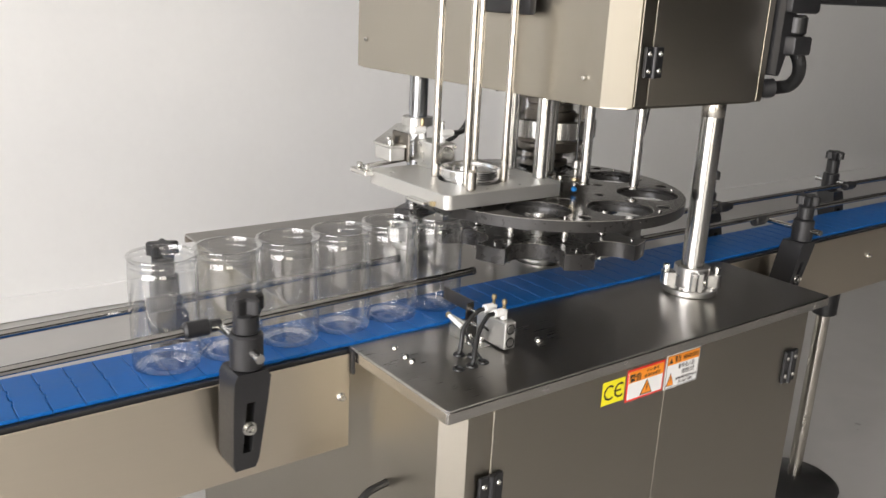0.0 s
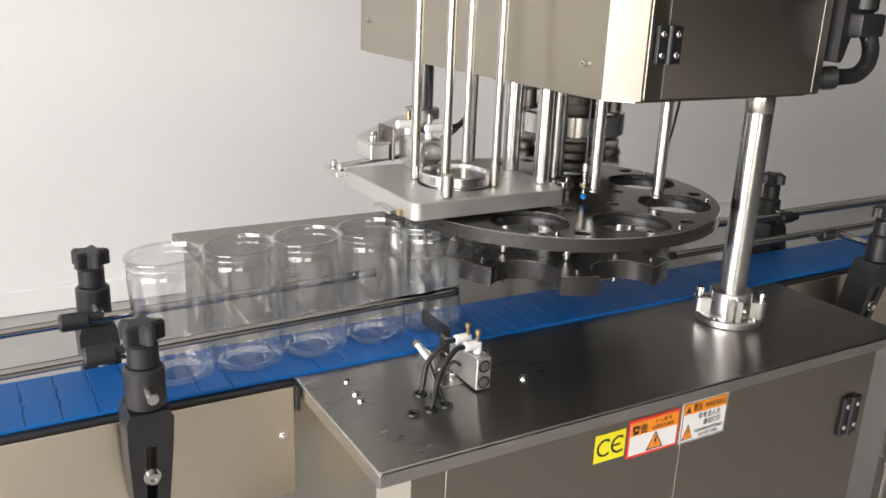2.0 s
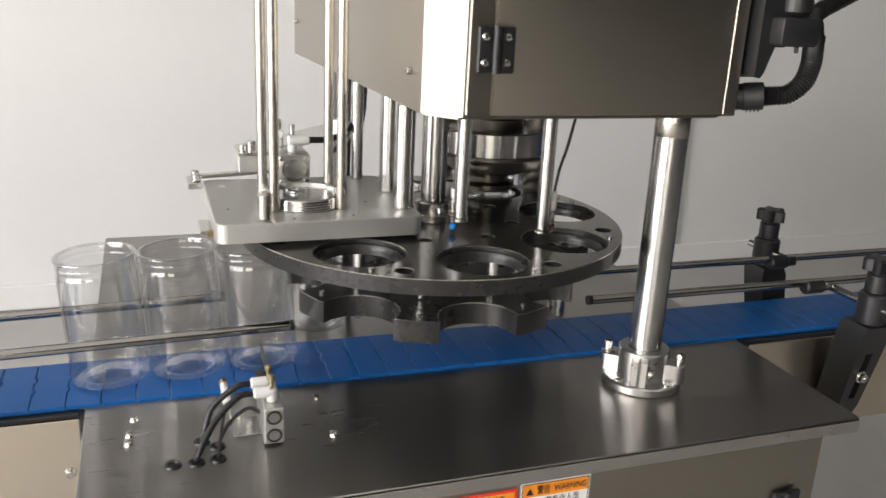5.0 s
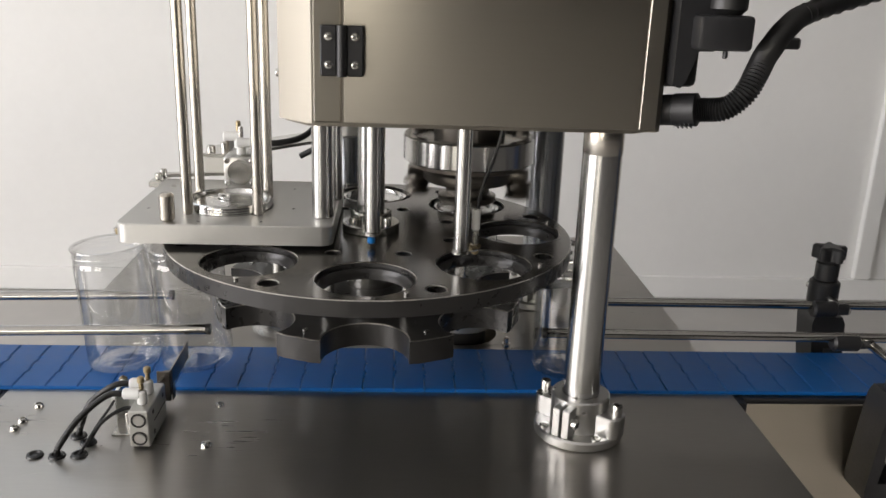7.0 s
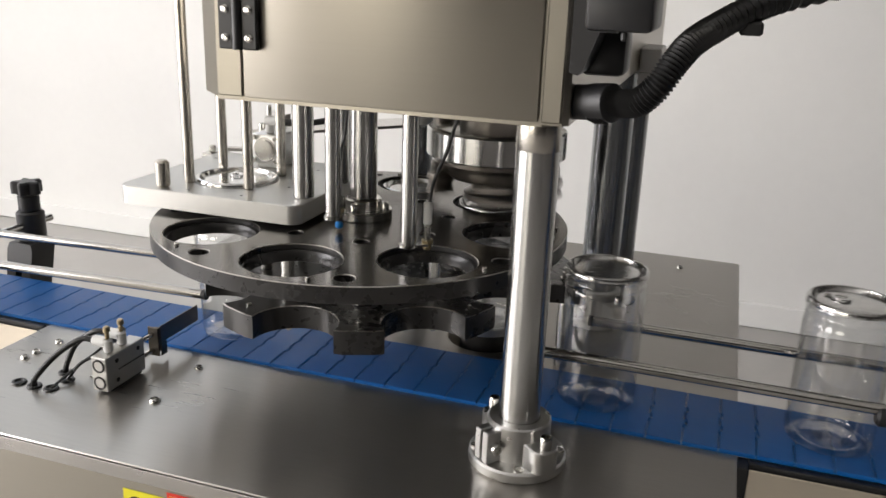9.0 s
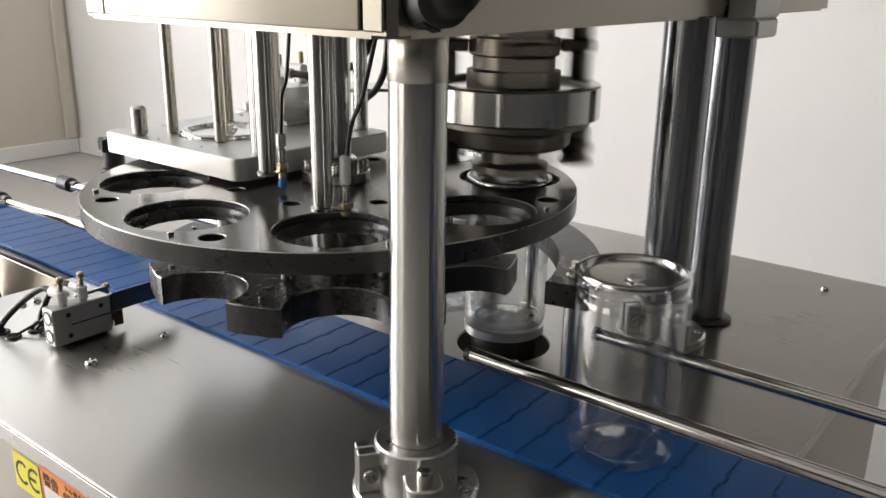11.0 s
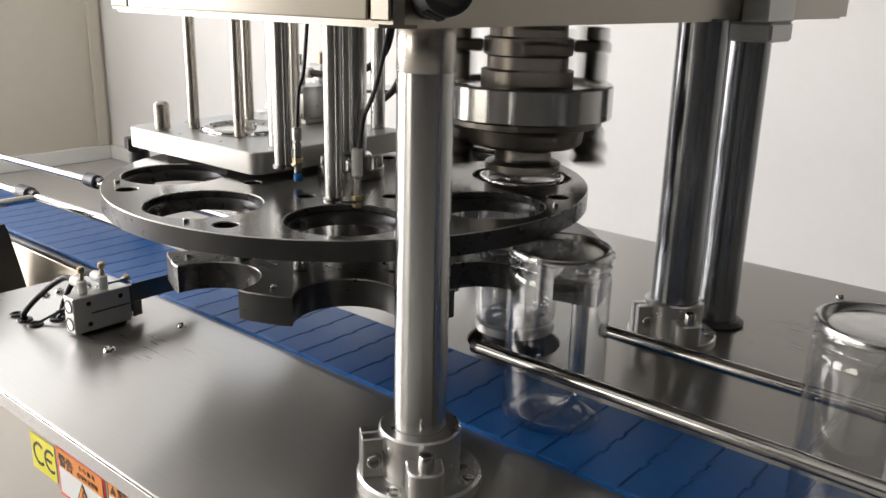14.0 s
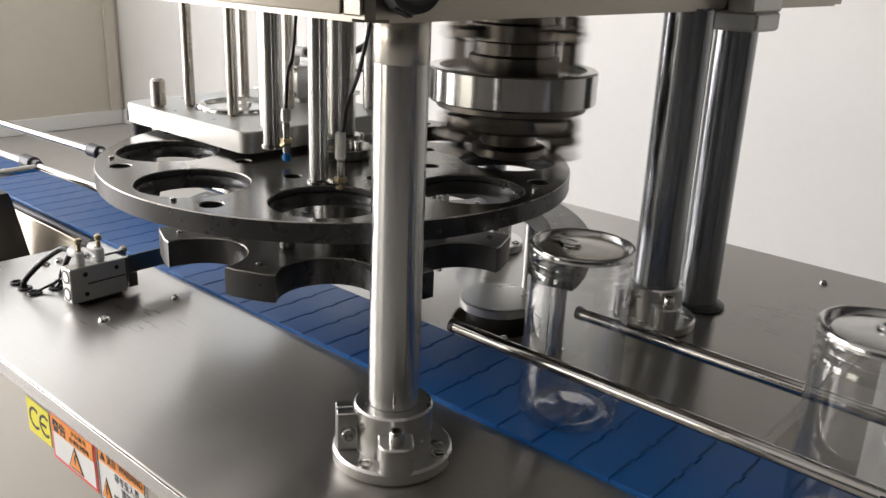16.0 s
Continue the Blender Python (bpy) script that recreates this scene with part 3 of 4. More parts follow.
mid = [circle(CX + 0.105 * math.cos(radians(45 * i + 22.5)), CY + 0.105 * math.sin(radians(45 * i + 22.5)), 0.0085, 16) for i in range(8)]
disc = plate(circle(CX, CY, 0.247, 128), holes + small + mid, 1.022, 1.04, 0.0009)
for f in disc.faces:
    f.normal_update()
    if abs(f.normal.z) < 0.3:
        f.material_index = 2
part("round_plate", disc, BLACK_TOP, wheel, "edge-worn black anodised plate with round pockets, top sheen put in the colour", edge=BRIGHT_EDGE).data.materials.append(BLACK)
for i in range(8):
    a = radians(45 * i)
    part("pocket_ring", lathe([(0.0520, 1.0225), (0.0520, 1.034), (0.0485, 1.034), (0.0455, 1.0285), (0.0455, 1.0225)], 40, CX + RP * math.cos(a), CY + RP * math.sin(a), 0, True), BLACK, wheel)
    b = radians(45 * i + 10.5)
    part("screw", cap_screw(CX + 0.232 * math.cos(b), CY + 0.232 * math.sin(b), 1.0401, 0.0028, 0.0025), BOLT, wheel)
outline = []
PR = 0.0475
for i in range(8):
    a = 45 * i
    cx, cy = CX + RP * math.cos(radians(a)), CY + RP * math.sin(radians(a))
    # the pocket, from one lip to the other, then the flat tip
    for k in range(17):
        g = radians(a + 272 - 184 * k / 16)
        outline.append((cx + PR * math.cos(g), cy + PR * math.sin(g)))
    for d in (17.5, 27.5):
        outline.append((CX + 0.191 * math.cos(radians(a + d)), CY + 0.191 * math.sin(radians(a + d))))
part("star_plate", plate(outline, [], 0.943, 0.970, 0.001), BLACK, wheel, "black star plate with eight half-round pockets", edge=BRIGHT_EDGE)
for i in range(8):
    b = radians(45 * i + 22.5)
    part("screw", cap_screw(CX + 0.172 * math.cos(b), CY + 0.172 * math.sin(b), 0.9701, 0.003, 0.0025), BOLT, wheel)
    part("spacer", rod(CX + 0.118 * math.cos(b), CY + 0.118 * math.sin(b), 0.9702, 1.0218, 0.0075, 16), BOLT, wheel)
    part("stud", rod(CX + 0.118 * math.cos(b), CY + 0.118 * math.sin(b), 0.925, 0.9428, 0.004, 10), BOLT, wheel)
part("hub", lathe([(0, 0.08), (0.03, 0.08), (0.03, 0.0925), (0.0, 0.0925)], 32, CX, CY, TZ), BLACK, wheel)
part("upper_hub", lathe([(0, 0.9705), (0.03, 0.9705), (0.03, 1.0215), (0, 1.0215)], 32, CX, CY), BOLT, wheel)
part("hub_flange", lathe([(0, 1.0402), (0.034, 1.0402), (0.035, 1.0412), (0.035, 1.050), (0.034, 1.051), (0.022, 1.051), (0.022, 1.062), (0.0205, 1.0635), (0, 1.0635)], 36, CX, CY), BOLT, wheel, "bright steel hub flange")
part("drive_shaft", rod(CX, CY, 1.0637, HB - 0.004, 0.0165, 32), CHROME, wheel)
for i in range(4):
    a = radians(45 + 90 * i)
    part("hub_screw", cap_screw(CX + 0.0285 * math.cos(a), CY + 0.0285 * math.sin(a), 1.0512, 0.005, 0.009), BOLT, wheel)

# curved outer guide behind the star
guide = thing("curved_guide", CX, CY, TZ, "black curved outer guide rail on steel posts", "guide rail")
part("rail", plate(circle(CX, CY, 0.276, 60, 12, 128) + circle(CX, CY, 0.2325, 60, 12, 128)[::-1], [], 0.945, 0.968, 0.001), BLACK, guide)
for a in (18, 68, 120):
    px, py = CX + 0.254 * math.cos(radians(a)), CY + 0.254 * math.sin(radians(a))
    part("post", rod(px, py, TZ, 0.9448, 0.0085, 20), CHROME, guide)
    part("nut", lathe([(0, 0.9682), (0.009, 0.9682), (0.009, 0.9695), (0.006, 0.9697), (0.006, 0.976), (0.004, 0.9762), (0.004, 0.983), (0, 0.983)], 6, px, py), BOLT, guide)

# little stops on the table by the outfeed
for x, y in ((0.62, 0.379), (0.668, 0.412)):
    st = thing("stop_pin", x, y, TZ, "small steel stop pin screwed into the table", "pin", "stop pins")
    part("pin", rod(x, y, TZ, TZ + 0.018, 0.0035, 14), BOLT, st)
    part("nut", lathe([(0, 0.004), (0.006, 0.004), (0.006, 0.009), (0, 0.009)], 6, x, y, TZ), BOLT, st)

# lifting table under the seaming head
lifter = thing("lifting_plate", LIFT[0], LIFT[1], TZ, "round steel lifting plate set flush in the table", "lifting plate")
part("plate", lathe([(0, 0.0005), (0.043, 0.0005), (0.0445, -0.001), (0.0445, -0.010), (0.0, -0.010)], 40, LIFT[0], LIFT[1], TZ), ALU_BRIGHT, lifter)
part("skirt", lathe([(0, -0.0102), (0.036, -0.0102), (0.036, -0.06), (0, -0.06)], 32, LIFT[0], LIFT[1], TZ), BLACK, lifter)

# ---- seaming head ----
SX, SY = LIFT
seam = thing("seaming_head", SX, SY, 1.046, "spinning steel seaming head with rollers and a polished ring", "seaming head")
part("chuck", lathe([(0, 0), (0.036, 0), (0.040, 0.003), (0.040, 0.010), (0.03, 0.013), (0.03, 0.03), (0, 0.03)], 36, SX, SY, 1.046), DARK_STEEL, seam)
part("lower_body", lathe([(0, 1.0762), (0.058, 1.0762), (0.061, 1.079), (0.063, 1.094), (0.06, 1.097), (0, 1.097)], 40, SX, SY), DARK_STEEL, seam)
part("roller_carrier", lathe([(0, 1.0975), (0.078, 1.0975), (0.080, 1.0985), (0.080, 1.1035), (0.078, 1.1045), (0, 1.1045)], 48, SX, SY), DARK_STEEL, seam)
part("ring", lathe([(0, 1.105), (0.0875, 1.105), (0.0895, 1.107), (0.0895, 1.138), (0.0875, 1.140), (0.078, 1.140), (0.075, 1.135), (0, 1.135)], 72, SX, SY), CHROME, seam, "polished steel ring")
part("upper_body", lathe([(0, 1.1352), (0.048, 1.1352), (0.048, 1.152), (0.042, 1.154), (0.042, 1.166), (0.046, 1.168), (0.046, 1.184), (0.04, 1.186), (0.04, 1.2025), (0, 1.2025)], 40, SX, SY), DARK_STEEL, seam)
for i in range(4):
    a = radians(90 * i + 20)
    ux, uy = math.cos(a), math.sin(a)
    px, py = SX + 0.071 * ux, SY + 0.071 * uy
    arm = part("arm", turned(box(-0.03, 0.012, -0.012, 0.012, -0.008, 0.008, 0.003, 2), Matrix.Translation((px, py, 1.0875)) @ pose(0, 0, 0, 0, 0, 90 * i + 20)), DARK_STEEL, seam)
    part("roller", lathe([(0, 1.054), (0.016, 1.054), (0.0185, 1.056), (0.015, 1.064), (0.0185, 1.072), (0.016, 1.0792), (0, 1.0792)], 20, px, py), DARK_STEEL, seam)
    part("arm_pin", rod(px, py, 1.0957, 1.1048, 0.008, 14), DARK_STEEL, seam)
    part("arm_post", rod(px, py, 1.1405, 1.170, 0.0115, 16), DARK_STEEL, seam)
    part("cam_follower", join(turned(box(-0.024, 0.013, -0.010, 0.010, -0.006, 0.006, 0.002, 1), Matrix.Translation((px, py, 1.1765)) @ pose(0, 0, 0, 0, 0, 90 * i + 20)), rod(px, py, 1.1827, 1.196, 0.012, 16)), DARK_STEEL, seam)

# ---- lid hopper ----
HZ = 1.068
LX, LYC = 0.2615, 0.3095
hop = thing("lid_hopper", 0.27, 0.33, 1.045, "satin aluminium lid hopper plate with slim guide rods", "hopper")


part("base_plate", plate(rounded(0.150, 0.392, 0.222, 0.446, 0.014), [circle(LX, LYC, 0.0518, 48), circle(0.172, 0.405, 0.004, 12)], 1.0455, HZ, 0.0012), ALU, hop)
for x, y in ((0.2212, 0.2677), (0.302, 0.271), (0.218, 0.3477), (0.3022, 0.3503)):
    part("guide_rod", rod(x, y, HZ, 1.60, 0.0062, 20), ROD, hop)
part("peg", rod(0.206, 0.236, HZ, 1.101, 0.0085, 24, 0.003), ROD, hop)
part("support_rod", rod(0.378, 0.266, HZ, HB - 0.004, 0.0125, 28), CHROME, hop)
part("support_rod", rod(0.383, 0.352, HZ, HB - 0.004, 0.0125, 28), CHROME, hop)
part("support_rod", rod(0.358, 0.43, HZ, HB - 0.004, 0.0085, 28), CHROME, hop)
for x, y in ((0.24, 0.236), (0.31, 0.24), (0.34, 0.30), (0.33, 0.40), (0.17, 0.29)):
    part("grub_screw", lathe([(0, 0.0003), (0.0018, 0.0003), (0.0018, 0), (0, 0)], 10, x, y, HZ), BLACK, hop)
part("slide_plate", box(0.132, 0.1495, 0.426, 0.474, 1.060, 1.068, 0.001, 1), BOLT, hop)
part("slide_strip", turned(box(-0.066, 0.066, -0.006, 0.006, -0.0025, 0.0025, 0.0006, 1), pose(0.212, 0.470, 1.0712, 0, 0, 14)), BOLT, hop)
part("pin", rod(0.143, 0.438, 1.0682, 1.078, 0.005, 16), BOLT, hop)
part("pin", rod(0.143, 0.462, 1.0682, 1.078, 0.005, 16), BOLT, hop)
part("side_latch", box(0.136, 0.1495, 0.262, 0.31, 1.046, 1.051, 0.0006, 1), BOLT, hop)
part("copper_contact", box(0.1425, 0.1497, 0.248, 0.256, 1.047, 1.054, 0.0005, 1), BRASS, hop)

# air cylinder that feeds the lids
ac = thing("lid_air_cylinder", 0.263, 0.41, HZ, "small aluminium air cylinder with white push fittings", "air cylinder")
part("barrel", box(0.242, 0.284, 0.378, 0.448, HZ + 0.006, HZ + 0.046, 0.003, 2), ALU_BRIGHT, ac)
part("mount", box(0.246, 0.28, 0.385, 0.44, HZ, HZ + 0.0058, 0.001, 1), ALU, ac)
part("bore", turned(lathe([(0.0, 0.003), (0.012, 0.003), (0.012, 0.0005), (0.016, 0.0005), (0.016, 0), (0, 0)], 24), pose(0.263, 0.3778, HZ + 0.026, 90)), BOLT, ac)
for dx in (-0.016, 0.016):
    for dz in (-0.015, 0.015):
        part("screw", turned(cap_screw(0, 0, 0, 0.0036, 0.003), pose(0.263 + dx, 0.3779, HZ + 0.026 + dz, 90)), BOLT, ac)
part("fitting", join(rod(0.263, 0.392, HZ + 0.0462, HZ + 0.057, 0.006, 14), turned(rod(0, 0, -0.006, 0.022, 0.0062, 14), pose(0.263, 0.392, HZ + 0.062, 0, 90))), FITTING, ac, "white push fitting")
part("fitting", join(rod(0.252, 0.436, HZ + 0.0462, HZ + 0.057, 0.006, 14), turned(rod(0, 0, -0.006, 0.020, 0.0062, 14), pose(0.252, 0.436, HZ + 0.062, 0, -90))), FITTING, ac, "white push fitting")
part("valve_screw", rod(0.263, 0.392, HZ + 0.0685, HZ + 0.083, 0.0033, 12), BOLT, ac)
part("valve_screw", rod(0.252, 0.436, HZ + 0.0685, HZ + 0.083, 0.0033, 12), BRASS, ac)
part("air_tube", tube_along(curve_points([(0.284, 0.392, HZ + 0.062), (0.312, 0.40, HZ + 0.0615), (0.342, 0.42, HZ + 0.068), (0.36, 0.44, HZ + 0.09), (0.366, 0.45, HB - 0.003)], 10), 0.0042, 10), RUBBER, ac)
part("air_tube", tube_along(curve_points([(0.33, 0.47, HZ + 0.03), (0.352, 0.465, HZ + 0.045), (0.371, 0.46, HZ + 0.075), (0.376, 0.46, HB - 0.003)], 10), 0.0042, 10), RUBBER, ac)
hanger = thing("hopper_bracket", 0.33, 0.55, 1.08, "folded steel bracket with bolts clamped round a column", "bracket")
part("upright", box(0.2325, 0.2365, 0.448, 0.500, HZ + 0.004, 1.122, 0.001, 1), DARK_STEEL, hanger)
part("shelf", plate([(0.20, 0.452), (0.236, 0.452), (0.385, 0.612), (0.418, 0.644), (0.388, 0.675), (0.355, 0.672), (0.20, 0.51)], [circle(0.3875, 0.644, 0.0193, 24)], 1.098, 1.1025, 0.0006), BOLT, hanger)
part("spacer_block", box(0.200, 0.2315, 0.456, 0.505, 1.074, 1.0978, 0.0015, 1), ALU, hanger)
for x, y in ((0.208, 0.468), (0.222, 0.494)):
    part("bolt", cap_screw(x, y, 1.1027, 0.006, 0.008), BOLT, hanger)
part("collar", lathe([(0.0193, 1.1027), (0.031, 1.1027), (0.031, 1.118), (0.0295, 1.1195), (0.0193, 1.1195)], 32, 0.3875, 0.644, 0, True), ALU_BRIGHT, hanger)


# ---- sensors over the wheel ----
def hanging_sensor(rx, ry, rz, sx, sy, tip, body, label, lean=0.008):
    s = thing("hanging_sensor", sx, sy, 1.045, label, "sensor", "sensors over the wheel")
    part("rod", rod(rx, ry, rz, HB - 0.003, 0.0085, 22), CHROME, s)
    part("bracket", join(turned(box(0, math.hypot(sx - rx, sy - ry), -0.006, 0.006, 0, 0.002), Matrix.Translation((rx, ry, rz - 0.0025)) @ pose(0, 0, 0, 0, 0, math.degrees(math.atan2(sy - ry, sx - rx)))), lathe([(0, rz - 0.0028), (0.0105, rz - 0.0028), (0.0105, rz - 0.0002), (0, rz - 0.0002)], 20, rx, ry)), BOLT, s)
    part("nut", lathe([(0, rz), (0.0065, rz), (0.0065, rz + 0.004), (0, rz + 0.004)], 6, sx, sy), BRASS, s)
    part("barrel", rod(sx, sy, 1.052, rz + 0.020, 0.0038, 14), BOLT, s)
    part("tip", rod(sx, sy, 1.0445, 1.0518, 0.0045, 16), tip, s)
    part("boot", rod(sx, sy, rz + 0.0202, rz + 0.045 if body is FITTING else rz + 0.034, 0.0048, 14), body, s)
    part("cable", tube_along(curve_points([(sx, sy, rz + 0.034), (sx + 0.2 * lean, sy + 0.002, rz + 0.07), (sx + 0.55 * lean, sy + 0.006, 1.15), (sx + lean, sy + 0.01, HB - 0.003)], 8), 0.0019, 8), RUBBER, s)
    return s


hanging_sensor(0.4375, 0.2205, 1.064, 0.4355, 0.240, SENSOR_BLUE, ALU_BRIGHT, "slim brass proximity sensor with a blue tip on a chrome rod")
hanging_sensor(0.536, 0.196, 1.052, 0.553, 0.207, BRASS, FITTING, "slim proximity sensor with a white cable sleeve", 0.03)

# control box beside the head, and a cable under the infeed panel
cb = thing("control_box", 1.24, 0.25, 1.36, "black control box hung beside the machine head", "control box")
part("case", box(1.17, 1.40, 0.20, 0.40, 1.376, 1.62, 0.006, 2), PLASTIC, cb)
part("arm", box(0.7135, 1.169, 0.27, 0.31, 1.42, 1.46, 0.003, 1), STEEL, cb)
cb_cable = thing("floor_cable", -0.06, 0.3, 0.0, "black cable hanging down beside the cabinet to the floor", "cable")
part("cord", tube_along(curve_points([(0.017, 0.16, 0.66), (-0.03, 0.15, 0.655), (-0.055, 0.15, 0.60), (-0.05, 0.16, 0.45), (-0.07, 0.17, 0.2), (-0.10, 0.2, 0.01)], 8), 0.006, 10), RUBBER, cb_cable)

# ---- stop gate cylinder on the table ----
gate = thing("gate_cylinder", 0.198, 0.16, TZ, "grey aluminium twin-rod air cylinder with black tubes", "air cylinder")
part("base", box(0.188, 0.205, 0.118, 0.172, TZ + 0.0005, TZ + 0.003, 0.0006, 1), BLACK, gate)
part("body", box(0.1855, 0.2065, 0.110, 0.178, TZ + 0.0032, TZ + 0.045, 0.0012, 1), ALU, gate)
for dz in (0.0165, 0.0375):
    part("end_ring", turned(lathe([(0.0062, 0.0006), (0.0082, 0.0006), (0.0082, 0), (0.0062, 0)], 22, 0, 0, 0, True), pose(0.196, 0.1098, TZ + dz - 0.003, 90)), BLACK, gate)
    part("end_cap", turned(lathe([(0, 0.0004), (0.0055, 0.0004), (0.0058, 0), (0, 0)], 22), pose(0.196, 0.1098, TZ + dz - 0.003, 90)), ALU_BRIGHT, gate)
part("side_slot", box(0.2065, 0.2069, 0.130, 0.176, TZ + 0.0235, TZ + 0.0250), BLACK, gate)
for y, dz in ((0.128, 0.012), (0.128, 0.036), (0.166, 0.036)):
    part("mounting_hole", turned(lathe([(0, 0.0004), (0.0028, 0.0004), (0.0028, 0), (0, 0)], 14), pose(0.2065, y, TZ + dz, 0, 90)), BLACK, gate)
for y in (0.128, 0.152):
    part("fitting", join(rod(0.196, y, TZ + 0.0452, TZ + 0.061, 0.0055, 14), turned(rod(0, 0, 0, 0.019, 0.0062, 14), pose(0.1955, y, TZ + 0.057, 0, -90))), FITTING, gate, "white push fitting")
    part("valve_screw", join(rod(0.196, y, TZ + 0.0612, TZ + 0.069, 0.0026, 10), rod(0.196, y, TZ + 0.0692, TZ + 0.077, 0.004, 12)), BRASS, gate)
    e = (0.114, 0.096) if y < 0.14 else (0.122, 0.137)
    part("air_tube", tube_along(curve_points([(0.177, y, TZ + 0.057), (0.160, y - 0.004, TZ + 0.056), (0.135, (y + e[1]) / 2, TZ + 0.037), (e[0] + 0.003, e[1], TZ + 0.012), (e[0], e[1], TZ + 0.001)], 8), 0.0035, 12), RUBBER, gate)
part("sensor_cable", tube_along(curve_points([(0.188, 0.15, TZ + 0.02), (0.172, 0.146, TZ + 0.03), (0.15, 0.134, TZ + 0.02), (0.137, 0.123, TZ + 0.001)], 8), 0.0022, 8), RUBBER, gate)

blade = part("end_plate", box(0.189, 0.204, 0.2075, 0.2105, TZ + 0.006, TZ + 0.044, 0.0006, 1), DARK_STEEL, gate)
for dz in (0.0165, 0.0375):
    part("piston_rod", bar((0.196, 0.150, TZ + dz - 0.003), (0.196, 0.2074, TZ + dz - 0.003), 0.003), BOLT, blade)
part("blade", join(box(0.2045, 0.2060, 0.2108, 0.290, TZ + 0.024, TZ + 0.046, 0.0004, 1), box(0.2045, 0.2060, 0.2108, 0.222, TZ + 0.006, TZ + 0.0238, 0.0004, 1)), DARK_STEEL, blade, "thin steel stop blade")
part("angle", box(0.1965, 0.2043, 0.2107, 0.2122, TZ + 0.012, TZ + 0.044, 0.0004, 1), DARK_STEEL, blade)

eye_s = thing("fibre_sensor", 0.160, 0.185, TZ, "small light sensor on a steel angle bracket", "sensor")
part("bracket", join(box(0.1545, 0.156, 0.164, 0.206, TZ + 0.0005, TZ + 0.036, 0.0004, 1), box(0.1562, 0.186, 0.138, 0.178, TZ + 0.0005, TZ + 0.002, 0.0004, 1)), BOLT, eye_s)
part("barrel", bar((0.1515, 0.203, TZ + 0.034), (0.1515, 0.170, TZ + 0.026), 0.0036, 14), FITTING, eye_s, "white sensor barrel")
part("nut", bar((0.1515, 0.2075, TZ + 0.035), (0.1515, 0.2035, TZ + 0.0341), 0.0052, 6), BRASS, eye_s)
for x, y in ((0.166, 0.168), (0.174, 0.150)):
    part("clamp_screw", cap_screw(x, y, TZ + 0.002, 0.0034, 0.011), BOLT, eye_s)
part("cable", tube_along(curve_points([(0.1515, 0.1702, TZ + 0.026), (0.149, 0.160, TZ + 0.022), (0.143, 0.135, TZ + 0.014), (0.136, 0.098, TZ + 0.001)], 8), 0.0016, 8), RUBBER, eye_s)


# ---- conveyor ----
BY0, BY1, BZ = 0.247, 0.368, 0.8545


def conveyor_frame(name, x0, x1, label, legs):
    c = thing(name, (x0 + x1) / 2, 0.307, 0, label, "conveyor", "conveyor frames")
    part("side_panel", box(x0, x1, 0.2335, 0.2360, 0.692, 0.8435, 0.0008, 1), PANEL, c)
    part("side_panel", box(x0, x1, 0.3790, 0.3815, 0.692, 0.8435, 0.0008, 1), PANEL, c)
    part("bottom_fold", box(x0, x1, 0.2362, 0.25, 0.692, 0.6945), PANEL, c)
    part("wear_strip", box(x0, x1, 0.2375, 0.2465, 0.836, 0.8490, 0.001, 1), PLASTIC, c)
    part("wear_strip", box(x0, x1, 0.3685, 0.3785, 0.836, 0.8490, 0.001, 1), PLASTIC, c)
    part("bed", box(x0, x1, 0.2467, 0.3683, 0.838, 0.8470), STEEL, c)
    for lx in legs:
        for ly in (0.388,) if lx > 1 else (0.255, 0.36):
            part("leg", rod(lx, ly, 0.03, 0.69, 0.019, 20), ROD, c)
            part("leg_clamp", join(rod(lx, ly, 0.545, 0.625, 0.034, 20, 0.004), box(lx - 0.015, lx + 0.085, ly - 0.014, ly + 0.014, 0.615, 0.648, 0.004, 1)), PLASTIC, c)
            part("foot", lathe([(0, 0), (0.125, 0), (0.13, 0.008), (0.115, 0.02), (0.05, 0.028), (0.022, 0.034), (0.0, 0.036)], 28, lx, ly), RUBBER, c)
    return c


infeed = conveyor_frame("infeed_conveyor", -4.68, -0.006, "stainless infeed conveyor frame with plain side panels", (-1.3, -2.6, -4.2))
outfeed = conveyor_frame("outfeed_conveyor", 0.905, 7.3, "stainless outfeed conveyor frame on round legs", (1.633, 3.0, 5.0, 7.0))
part("end_notch", box(-0.0055, -0.0005, 0.226, 0.25, 0.812, 0.848, 0.001, 1), PLASTIC, infeed)
part("end_notch", box(0.8935, 0.9045, 0.226, 0.25, 0.812, 0.848, 0.001, 1), PLASTIC, outfeed)
for x, fr in ((-0.020, infeed), (-0.6, infeed), (0.94, outfeed), (1.5, outfeed)):
    part("panel_screw", turned(join(button_screw(0.007, 0.003), lathe([(0, 0.003), (0.0042, 0.003), (0.0042, 0.0075), (0, 0.0075)], 12)), pose(x, 0.2333, 0.777, 90)), BOLT, fr)


